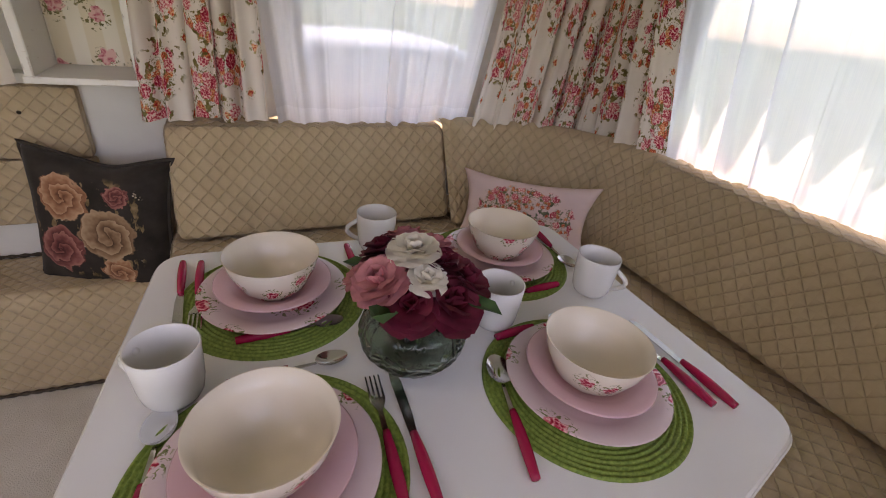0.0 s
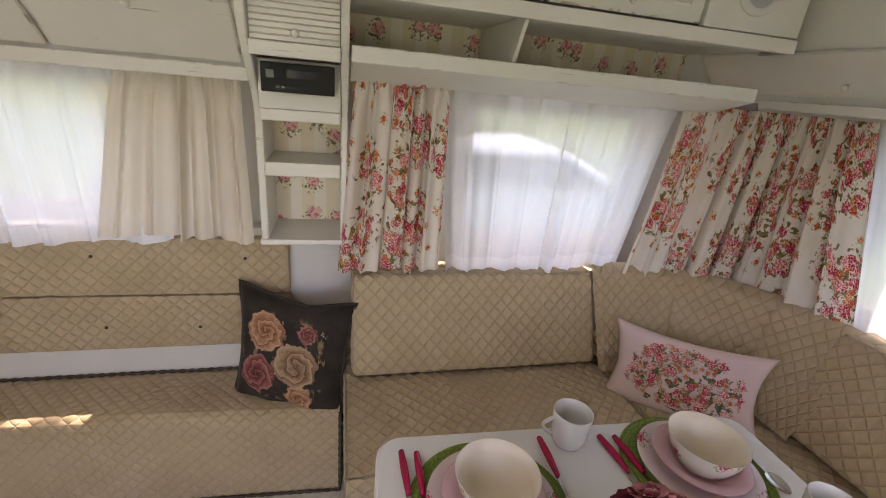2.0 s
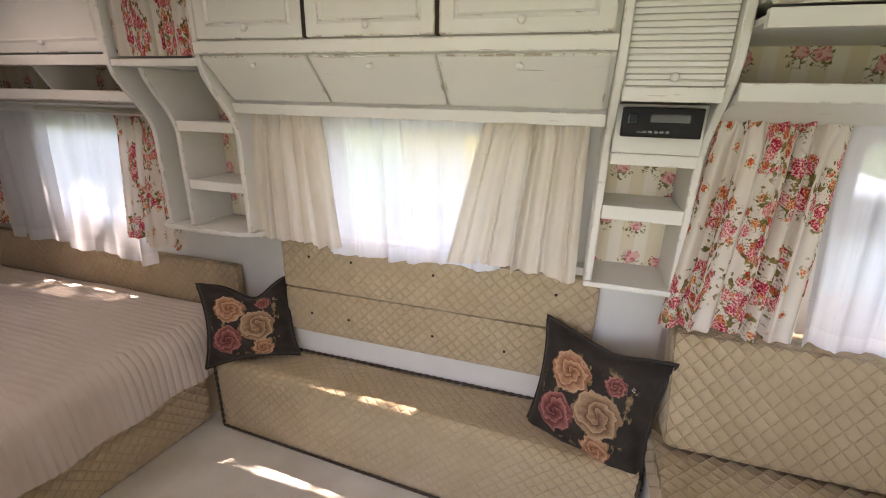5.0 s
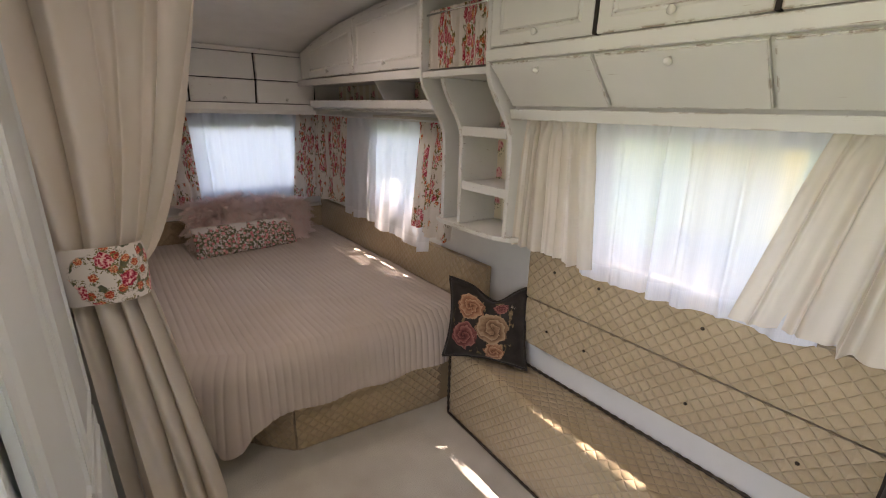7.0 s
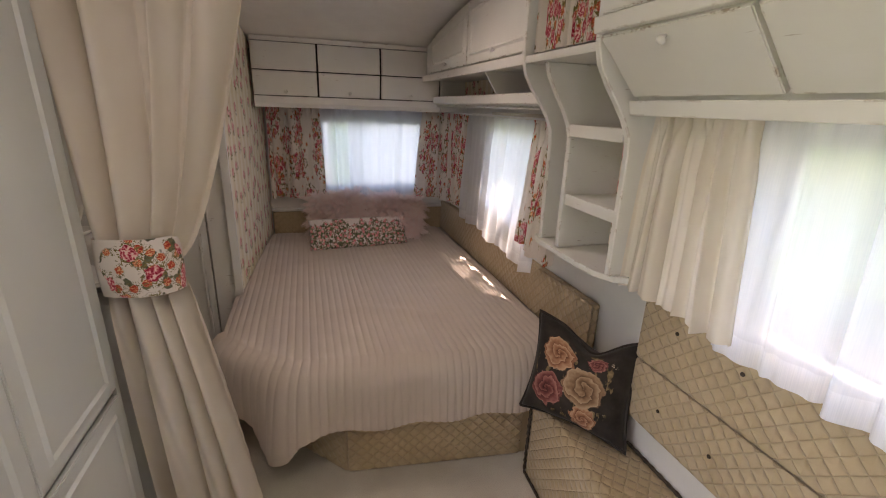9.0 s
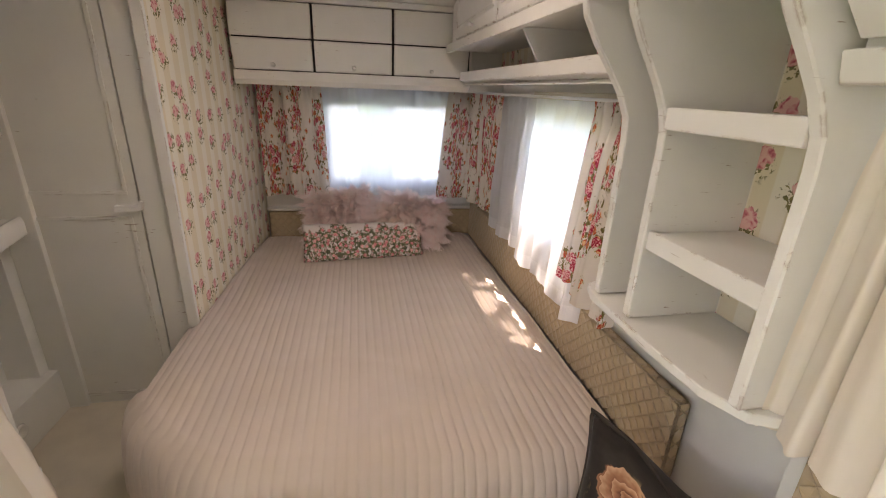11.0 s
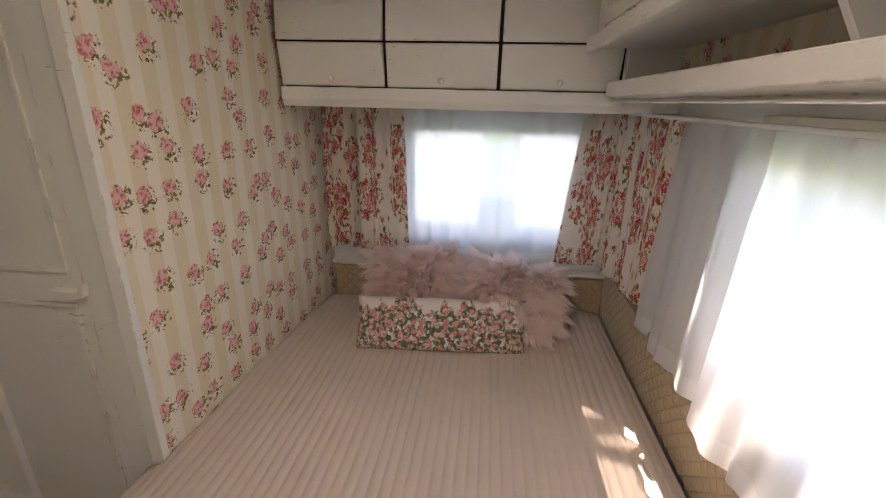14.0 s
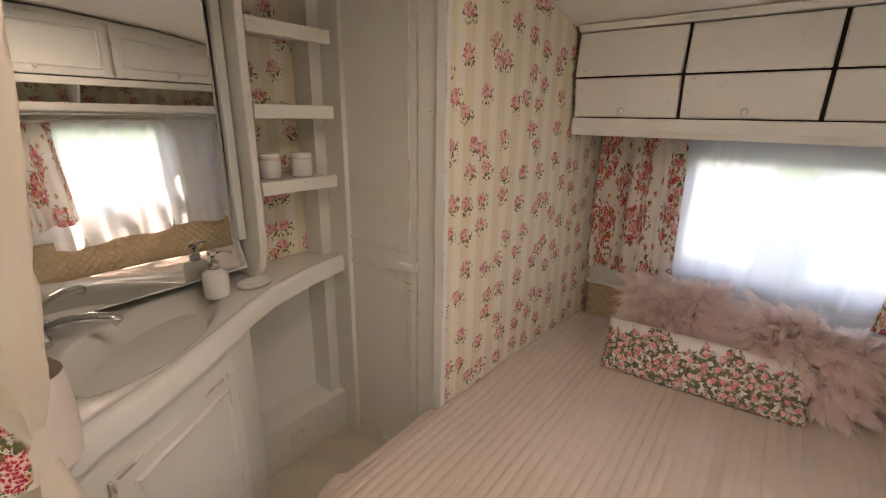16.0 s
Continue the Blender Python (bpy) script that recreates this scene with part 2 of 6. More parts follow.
def rose_print(g, col, v, cx, cy, r, dark, mid, light):
    """One large rose: swirling petals inside a ragged round outline."""
    p = g.vmath("SUBTRACT", v, (cx, cy, 0))
    warp = g.n("TexNoise", ins={"Vector": v, "Scale": 2.4 / r, "Detail": 2.0}).outputs[1]
    q = g.vmath("ADD", p, g.vmath("MULTIPLY", g.vmath("SUBTRACT", warp, (0.5, 0.5, 0.5)), (r * 0.7, r * 0.7, 0)))
    d = g.vmath("LENGTH", q)
    s = g.n("SeparateXYZ", ins={0: q}).outputs
    ang = g.math("ARCTAN2", s[1], s[0])
    swirl = g.math("FRACT", g.math("ADD", g.math("MULTIPLY", d, 2.4 / r), g.math("MULTIPLY", ang, 0.318)))
    blot = g.noise(v, 1.6 / r, 3)
    shade = g.math("ADD", g.math("MULTIPLY", swirl, 0.42), g.math("MULTIPLY_ADD", d, 0.26 / r, g.math("MULTIPLY", blot, 0.34)))
    petal = g.ramp(shade, [(0.18, dark), (0.48, mid), (0.80, light)])
    return g.mix(g.smooth(d, r, r * 0.93), col, petal)


def dark_pillow_material():
    g = G("dark rose tapestry cloth")
    uv = g.coord("UV")
    base = g.ramp(g.noise(uv, 5, 3), [(0.3, (0.018, 0.014, 0.012)), (0.7, (0.045, 0.036, 0.030))])
    c = g.vmath("LENGTH", g.vmath("SUBTRACT", uv, (0.5, 0.5, 0)))
    leaf = g.math("MULTIPLY", g.smooth(g.noise(g.vmath("MULTIPLY", uv, (9, 4, 1)), 1.6, 3), 0.56, 0.60), g.smooth(c, 0.42, 0.36))
    col = g.mix(leaf, base, g.ramp(g.noise(uv, 20, 2), [(0.3, (0.10, 0.075, 0.03)), (0.7, (0.32, 0.22, 0.12))]))
    dots = g.n("TexVoronoi", dim="2D", ins={"Vector": uv, "Scale": 42.0}).outputs["Distance"]
    white = g.math("MULTIPLY", g.smooth(dots, 0.32, 0.24), g.smooth(g.noise(uv, 4.2, 1), 0.60, 0.64))
    col = g.mix(g.math("MULTIPLY", white, g.smooth(c, 0.44, 0.38)), col, (0.62, 0.52, 0.40))
    peach = ((0.09, 0.03, 0.015), (0.33, 0.15, 0.08), (0.56, 0.34, 0.21))
    dusk = ((0.05, 0.012, 0.012), (0.19, 0.055, 0.05), (0.40, 0.17, 0.14))
    tan = ((0.07, 0.035, 0.018), (0.26, 0.15, 0.085), (0.48, 0.33, 0.21))
    for cx, cy, r, cols in ((0.68, 0.74, 0.085, dusk), (0.64, 0.17, 0.125, peach), (0.27, 0.33, 0.165, dusk), (0.33, 0.70, 0.17, peach), (0.60, 0.45, 0.195, tan)):
        col = rose_print(g, col, uv, cx, cy, r, *cols)
    return g.done(col, 0.75, g.bump(g.noise(uv, 160, 1), 0.15, 0.002), sheen=0.1, spec=0.2)


def bouquet_material(name, cloth, cx, cy, rx, ry, scale, reds=REDS, size=0.30, aspect=1.0, garden=False):
    """Cloth with one printed mass of small roses round a centre, or growing up from its lower edge."""
    g = G(name)
    uv = g.coord("UV")
    w = g.vmath("MULTIPLY", uv, (aspect, 1, 1))
    base = g.ramp(g.noise(uv, 5, 3), [(0.3, tuple(c * 0.93 for c in cloth)), (0.7, cloth)])
    if garden:
        s = g.n("SeparateXYZ", ins={0: uv}).outputs
        hill = g.noise(g.n("CombineXYZ", ins={0: s[0], 1: 0.0, 2: 0.0}).outputs[0], 5.5, 2)
        d = g.math("ADD", s[1], g.math("MULTIPLY_ADD", hill, -1.5, g.math("MULTIPLY", g.noise(w, 9, 2), 0.35)))
        inside = g.smooth(d, 0.30, 0.24)
    else:
        p = g.vmath("DIVIDE", g.vmath("SUBTRACT", uv, (cx, cy, 0)), (rx, ry, 1))
        d = g.math("ADD", g.vmath("LENGTH", p), g.math("MULTIPLY_ADD", g.noise(w, 9, 3), 0.9, -0.45))
        inside = g.smooth(d, 1.0, 0.93)
    greens = GREENS if garden else BROWNGREENS
    leaf = g.smooth(g.noise(w, scale * 1.6, 2), 0.44 if garden else 0.54, 0.50 if garden else 0.58)
    col = g.mix(leaf, base, g.ramp(g.noise(w, scale * 3, 2), [(0.3, (0.05, 0.06, 0.04)), (0.7, (0.20, 0.21, 0.13))]))
    col = sprays(g, col, w, scale * 1.9, 0.30, 2, ORANGES if not garden else [(0.1, (0.30, 0.12, 0.14)), (0.6, (0.62, 0.46, 0.44))], greens, 1.0, 0.3)
    col = sprays(g, col, w, scale, size, 4, reds, greens, 1.0, 0.2)
    return g.done(g.mix(inside, base, col), 0.75, g.bump(g.noise(uv, 160, 1), 0.12, 0.002), sheen=0.1, spec=0.2)


def mat_material():
    g = G("green woven paper")
    co = g.coord()
    n = g.noise(co, 180, 2)
    col = g.ramp(n, [(0.3, (0.10, 0.17, 0.02)), (0.7, (0.24, 0.34, 0.06))])
    return g.done(col, 0.7, g.bump(n, 0.4, 0.003))


def china_material(name, colour, printed, scale=16, size=0.2, share=0.35, reds=REDS):
    g = G(name)
    co = g.coord()
    sep = g.n("SeparateXYZ", ins={0: co}).outputs
    base = g.ramp(g.noise(co, 8, 2), [(0.3, tuple(c * 0.96 for c in colour)), (0.7, colour)])
    if printed == "flat":
        v = co
    else:
        v = g.n("CombineXYZ", ins={0: g.math("MULTIPLY", g.math("ARCTAN2", sep[1], sep[0]), 0.07), 1: sep[2], 2: 0.0}).outputs[0]
    col = sprays(g, base, v, scale, size, 7, reds, GREENS, 0.9, share)
    return g.done(col, 0.16, spec=0.5)


def glass_material():
    g = G("green cut glass")
    b = g.n("BsdfPrincipled", ins={"Base Color": (0.50, 0.60, 0.52), "Roughness": 0.06, "Transmission Weight": 1.0, "IOR": 1.45})
    return g.out(b.outputs[0])


def pane_material():
    g = G("clear acrylic pane")
    tr = g.n("BsdfTransparent", ins={"Color": (0.93, 0.96, 0.97)}).outputs[0]
    gl = g.n("BsdfGlossy", ins={"Color": (1, 1, 1), "Roughness": 0.03}).outputs[0]
    fr = g.n("Fresnel", ins={"IOR": 1.45}).outputs[0]
    return g.out(g.n("MixShader", ins={0: fr, 1: tr, 2: gl}).outputs[0])


def carpet_material():
    g = G("cream cut pile carpet")
    co = g.coord()
    big = g.noise(co, 4, 4)
    pile = g.noise(co, 260, 2)
    col = g.ramp(g.math("MULTIPLY_ADD", pile, 0.35, g.math("MULTIPLY", big, 0.65)), [(0.35, (0.56, 0.51, 0.44)), (0.65, (0.72, 0.68, 0.60))])
    return g.done(col, 0.95, g.bump(pile, 0.6, 0.006), sheen=0.3, spec=0.1)


PAINT = paint_material("white brushed furniture paint")
PAINT_OLD = paint_material("distressed white furniture paint", wear=0.74, edges=True)
WALL = plain("off-white wall lining", (0.74, 0.73, 0.69), 0.6, vary=0.03, bump=0.05)
CEIL = plain("white ceiling lining", (0.78, 0.77, 0.73), 0.6, vary=0.03, bump=0.05)
FLORAL, CREAM, SHEER = floral_curtain_material(), cream_curtain_material(), sheer_material()
PAPER_X, PAPER_Y = wallpaper_material(), wallpaper_material("striped rose wallpaper on shelf ends", "y")
QUILT, SPREAD, CARPET = quilt_material(), spread_material(), carpet_material()
PIPING = plain("black and tan twisted cord", (0.06, 0.045, 0.03), 0.8, vary=0.7, scale=160)
DARKPILLOW = dark_pillow_material()
DARKCLOTH = plain("dark brown pillow cloth", (0.035, 0.027, 0.022), 0.8, vary=0.2)
PINKPILLOW = bouquet_material("pink linen with printed roses", (0.74, 0.56, 0.54), 0.5, 0.5, 0.36, 0.38, 8, REDS, 0.34, 1.65)
BOLSTER = bouquet_material("cream linen with a printed flower border", (0.72, 0.68, 0.66), 0.5, 0.28, 0.70, 0.42, 6.5, PINKS, 0.28, 3.3, True)
g = G("pale pink long fake fur")
FUR = cloth_shader(g, g.ramp(g.noise(g.coord(), 30, 3), [(0.3, (0.97, 0.83, 0.80)), (0.7, (0.99, 0.94, 0.92))]), 0.6, g.bump(g.noise(g.coord(), 90, 2), 0.3, 0.004))
TABLETOP = plain("glossy white table paint", (0.80, 0.79, 0.77), 0.22, vary=0.02, scale=5)
MATGREEN = mat_material()
PLATE = china_material("pink printed china", (0.72, 0.56, 0.55), "flat", 15, 0.24, 0.4)
PINKCHINA = plain("rose pink china", (0.64, 0.40, 0.41), 0.16, vary=0.03)
BOWLCHINA = china_material("cream china with roses on the outside", (0.78, 0.70, 0.58), "round", 24, 0.24, 0.3)
BOWLIN = plain("cream china glaze", (0.80, 0.70, 0.56), 0.2, vary=0.03)
CUPCHINA = plain("white china glaze", (0.74, 0.72, 0.68), 0.15, vary=0.03)
STEEL = plain("polished cutlery steel", (0.62, 0.61, 0.60), 0.16, 1.0, 0.05)
REDPLASTIC = plain("raspberry red plastic", (0.42, 0.01, 0.06), 0.2, vary=0.05)
VASEGLASS, PANE = glass_material(), pane_material()
PETAL_RED = plain("dark red silk petals", (0.12, 0.003, 0.018), 0.7, vary=0.35, scale=40)
PETAL_PINK = plain("dusty pink silk petals", (0.52, 0.19, 0.20), 0.7, vary=0.25, scale=40)
PETAL_WHITE = plain("cream silk petals", (0.72, 0.66, 0.55), 0.7, vary=0.12, scale=40)
LEAFGREEN = plain("dark green silk leaves", (0.03, 0.08, 0.02), 0.6, vary=0.3, scale=40)
BLACK = plain("black plastic", (0.012, 0.012, 0.014), 0.55, vary=0.2, spec=0.25)
SCREEN = plain("dark display glass", (0.02, 0.023, 0.028), 0.15, vary=0.05)
CHROME = plain("chrome", (0.70, 0.70, 0.70), 0.12, 1.0, 0.04)
MIRROR = plain("mirror glass", (0.86, 0.88, 0.87), 0.012, 1.0, 0.0)
PORCELAIN = plain("white glazed basin plastic", (0.76, 0.75, 0.71), 0.18, vary=0.02)
WASHFLOOR = plain("cream washable floor covering", (0.62, 0.56, 0.46), 0.5, vary=0.06)
DOORPAINT = paint_material("pale grey-white door paint", (0.66, 0.69, 0.67), wear=0.78)
# near-black colour standing in for the shade between doors
GAPSHADE = plain("painted shade in the door gaps", (0.03, 0.025, 0.02), 0.9)
g = G("milky roof hatch acrylic")
MILKY = cloth_shader(g, g.ramp(g.noise(g.coord(), 6, 2), [(0.3, (0.72, 0.72, 0.70)), (0.7, (0.78, 0.78, 0.76))]), 0.4, g.bump(g.noise(g.coord(), 60, 2), 0.05, 0.002))
RAILWHITE = plain("white plastic rail", (0.74, 0.73, 0.70), 0.35, vary=0.03)
GREYMESH = plain("pale grey speaker cloth", (0.50, 0.52, 0.54), 0.9, vary=0.1, scale=120)
BLINDCREAM = plain("cream roller blind casing", (0.62, 0.56, 0.45), 0.6, vary=0.05)
ALU = plain("window frame plastic", (0.55, 0.55, 0.53), 0.4, vary=0.05)
GRASS = plain("mown grass", (0.09, 0.15, 0.045), 0.9, vary=0.35, scale=2)
CARPAINT = plain("white car paint", (0.72, 0.74, 0.77), 0.2, vary=0.02)
DARKGLASS = plain("dark car glass", (0.03, 0.04, 0.05), 0.05, vary=0.1)
YELLOW = plain("yellow machine paint", (0.75, 0.50, 0.03), 0.4, vary=0.1)
GREYWALL = plain("pale grey caravan cladding", (0.60, 0.61, 0.62), 0.6, vary=0.06, scale=1)
TYRE = plain("black rubber", (0.02, 0.02, 0.02), 0.8)


# ---------------- mesh helpers ----------------
def wm(ob):
    return (wm(ob.parent) @ ob.matrix_parent_inverse if ob.parent else Matrix()) @ ob.matrix_basis


def hang(ob, parent):
    if parent is not None:
        ob.parent = parent
        ob.matrix_parent_inverse = wm(parent).inverted()
    return ob


def thing(name, at, label, category, group="", kind=""):
    ob = new(name)
    ob.empty_display_size = 0.05
    ob.matrix_basis = Matrix.Translation(at)
    return tagged(ob, label, category, group, kind)


def part(name, bm, material, parent=None, label="", smooth=False):
    me = bpy.data.meshes.new(name)
    bm.to_mesh(me)
    bm.free()
    return finish(name, me, material, parent, label, smooth)


def finish(name, me, material, parent, label="", smooth=False):
    mats = material if isinstance(material, (list, tuple)) else [material]
    for m in mats:
        me.materials.append(m)
    if smooth:
        me.polygons.foreach_set("use_smooth", [True] * len(me.polygons))
    ob = hang(new(name, me), parent)
    if label:
        tagged(ob, label)
    return ob


def weld(verts, faces, uvs):
    """Merges corners that lie in one place."""
    at, keep, idx, uv2 = {}, [], [], []
    for i, v in enumerate(verts):
        key = (round(v[0], 4), round(v[1], 4), round(v[2], 4))
        if key not in at:
            at[key] = len(keep)
            keep.append(v)
            uv2.append(uvs[i])
        idx.append(at[key])
    out = []
    for f in faces:
        g = []
        for k in f:
            if idx[k] not in g:
                g.append(idx[k])
        if len(g) > 2:
            out.append(tuple(g))
    return keep, out, uv2


def raw(name, verts, faces, material, parent=None, label="", smooth=True, uvs=None):
    me = bpy.data.meshes.new(name)
    me.from_pydata([tuple(v) for v in verts], [], faces)
    if uvs is not None:
        lay = me.uv_layers.new(name="UVMap")
        idx = np.empty(len(me.loops), dtype=np.int64)
        me.loops.foreach_get("vertex_index", idx)
        lay.data.foreach_set("uv", np.asarray(uvs, dtype=np.float32)[idx].ravel())
    me.update()
    return finish(name, me, material, parent, label, smooth)


def bx(bm, x0, x1, y0, y1, z0, z1, bevel=0.0, m=None):
    out = bmesh.ops.create_cube(bm, size=1)
    mm = Matrix.LocRotScale(((x0 + x1) / 2, (y0 + y1) / 2, (z0 + z1) / 2), None, (abs(x1 - x0), abs(y1 - y0), abs(z1 - z0)))
    bmesh.ops.transform(bm, matrix=mm, verts=out["verts"])
    vs = out["verts"]
    if bevel:
        es = list({e for v in vs for e in v.link_edges})
        r = bmesh.ops.bevel(bm, geom=es, offset=bevel, segments=2, affect="EDGES", profile=0.6)
        vs = list({v for v in r["verts"]} | {v for v in vs if v.is_valid})
    if m is not None:
        bmesh.ops.transform(bm, matrix=m, verts=vs)
    return vs


def box(name, x0, x1, y0, y1, z0, z1, material, parent=None, label="", bevel=0.003, m=None):
    bm = bmesh.new()
    bx(bm, x0, x1, y0, y1, z0, z1, bevel, m)
    return part(name, bm, material, parent, label)


def prism(name, pts, axis, a, b, material, parent=None, label="", bevel=0.002):
    """An outline in the plane across an axis, drawn out from a to b. x: (y, z) points; y: (x, z); z: (x, y)."""
    bm = bmesh.new()

    def at(p, k):
        return {"x": (k, p[0], p[1]), "y": (p[0], k, p[1]), "z": (p[0], p[1], k)}[axis]
    lo = [bm.verts.new(at(p, a)) for p in pts]
    hi = [bm.verts.new(at(p, b)) for p in pts]
    bm.faces.new(lo), bm.faces.new(hi)
    for i in range(len(pts)):
        j = (i + 1) % len(pts)
        bm.faces.new((lo[i], lo[j], hi[j], hi[i]))
    bmesh.ops.recalc_face_normals(bm, faces=bm.faces)
    if bevel:
        bmesh.ops.bevel(bm, geom=list(bm.edges), offset=bevel, segments=1, affect="EDGES")
    return part(name, bm, material, parent, label)


def lathe(name, prof, material, parent=None, label="", n=40, at=(0, 0, 0), warp=None, cap=True):
    verts, faces = [], []
    for r, z in prof:
        for k in range(n):
            a = 2 * math.pi * k / n
            rr = r * (warp(a, z) if warp else 1)
            verts.append((at[0] + rr * math.cos(a), at[1] + rr * math.sin(a), at[2] + z))
    for i in range(len(prof) - 1):
        for k in range(n):
            l = (k + 1) % n
            faces.append((i * n + k, i * n + l, (i + 1) * n + l, (i + 1) * n + k))
    if cap and prof[0][0] > 1e-4:
        faces.append(tuple(range(n))[::-1])
    if cap and prof[-1][0] > 1e-4:
        faces.append(tuple((len(prof) - 1) * n + k for k in range(n)))
    return raw(name, verts, faces, material, parent, label)


def tube(name, pts, r, material, parent=None, label="", n=8, twist=0.0):
    pts = [Vector(p) for p in pts]
    verts, faces = [], []
    for i, p in enumerate(pts):
        d = (pts[min(i + 1, len(pts) - 1)] - pts[max(i - 1, 0)]).normalized()
        s = d.orthogonal().normalized() if abs(d.z) > 0.95 else d.cross(Vector((0, 0, 1))).normalized()
        u = s.cross(d)
        rr = r(i / (len(pts) - 1)) if callable(r) else r
        for k in range(n):
            a = 2 * math.pi * k / n
            w = 1 + 0.25 * math.sin(2 * a + i * twist) if twist else 1
            verts.append(p + (s * math.cos(a) + u * math.sin(a)) * rr * w)
    for i in range(len(pts) - 1):
        for k in range(n):
            l = (k + 1) % n
            faces.append((i * n + k, i * n + l, (i + 1) * n + l, (i + 1) * n + k))
    faces += [tuple(range(n))[::-1], tuple((len(pts) - 1) * n + k for k in range(n))]
    return raw(name, verts, faces, material, parent, label)


def cord(name, pts, parent=None, label="", r=0.006):
    out = []
    pts = [Vector(p) for p in pts]
    for a, b in zip(pts, pts[1:]):
        k = max(2, int((b - a).length / 0.006))
        out += [a.lerp(b, i / k) for i in range(k)]
    out.append(pts[-1])
    return tube(name, out, r, PIPING, parent, label, 6, 1.1)


def quilt(u, v, cell=0.038, depth=0.0055):
    """Relief of diamond quilting at (u, v) metres."""
    a = abs(math.sin(math.pi * (u + v) / (cell * 1.414)))
    b = abs(math.sin(math.pi * (u - v) / (cell * 1.414)))
    return depth * (min(a, b) ** 0.55 - 1)


def slab(name, size, m, material, parent=None, label="", r=0.02, step=0.010, relief=None, faces_on=("+y", "+x", "-x", "+z", "-z"), warp=None):
    """A rounded cushion block of that size with its centre at the pose m; relief(u, v, face) is pressed into the faces."""
    hx, hy, hz = (s / 2 for s in size)
    verts, faces, uvs = [], [], []
    axes = {"+y": ((1, 0, 0), (0, 0, 1), (0, 1, 0), hx, hz, hy), "-y": ((-1, 0, 0), (0, 0, 1), (0, -1, 0), hx, hz, hy),
            "+x": ((0, -1, 0), (0, 0, 1), (1, 0, 0), hy, hz, hx), "-x": ((0, 1, 0), (0, 0, 1), (-1, 0, 0), hy, hz, hx),
            "+z": ((1, 0, 0), (0, -1, 0), (0, 0, 1), hx, hy, hz), "-z": ((1, 0, 0), (0, 1, 0), (0, 0, -1), hx, hy, hz)}
    half = Vector((hx, hy, hz))
    inner = half - Vector((r, r, r))
    for key, (u, v, w, hu, hv, hw) in axes.items():
        u, v, w = Vector(u), Vector(v), Vector(w)
        fine = relief is not None and key in faces_on
        nu, nv = max(3, round(2 * hu / step)), max(3, round(2 * hv / step))
        base = len(verts)
        for j in range(nv + 1):
            for i in range(nu + 1):
                a, b = hu * (2 * i / nu - 1), hv * (2 * j / nv - 1)
                p = u * a + v * b + w * hw
                q = Vector([max(-inner[k], min(inner[k], p[k])) for k in range(3)])
                d = (p - q)
                nrm = d.normalized() if d.length > 1e-6 else w
                p = q + nrm * r
                if relief is not None and key in faces_on:
                    edge = min(hu - abs(a), hv - abs(b))
                    p = p + nrm * relief(a, b, key) * min(1.0, max(0.0, edge / 0.012))
                if warp:
                    p = warp(p)
                verts.append(m @ p)
                uvs.append((a, b))
        for j in range(nv):
            for i in range(nu):
                k = base + j * (nu + 1) + i
                faces.append((k, k + 1, k + nu + 2, k + nu + 1))
    verts, faces, uvs = weld(verts, faces, uvs)
    return raw(name, verts, faces, material, parent, label, True, uvs)


def quilt_relief(u, v, key):
    return quilt(u, v)


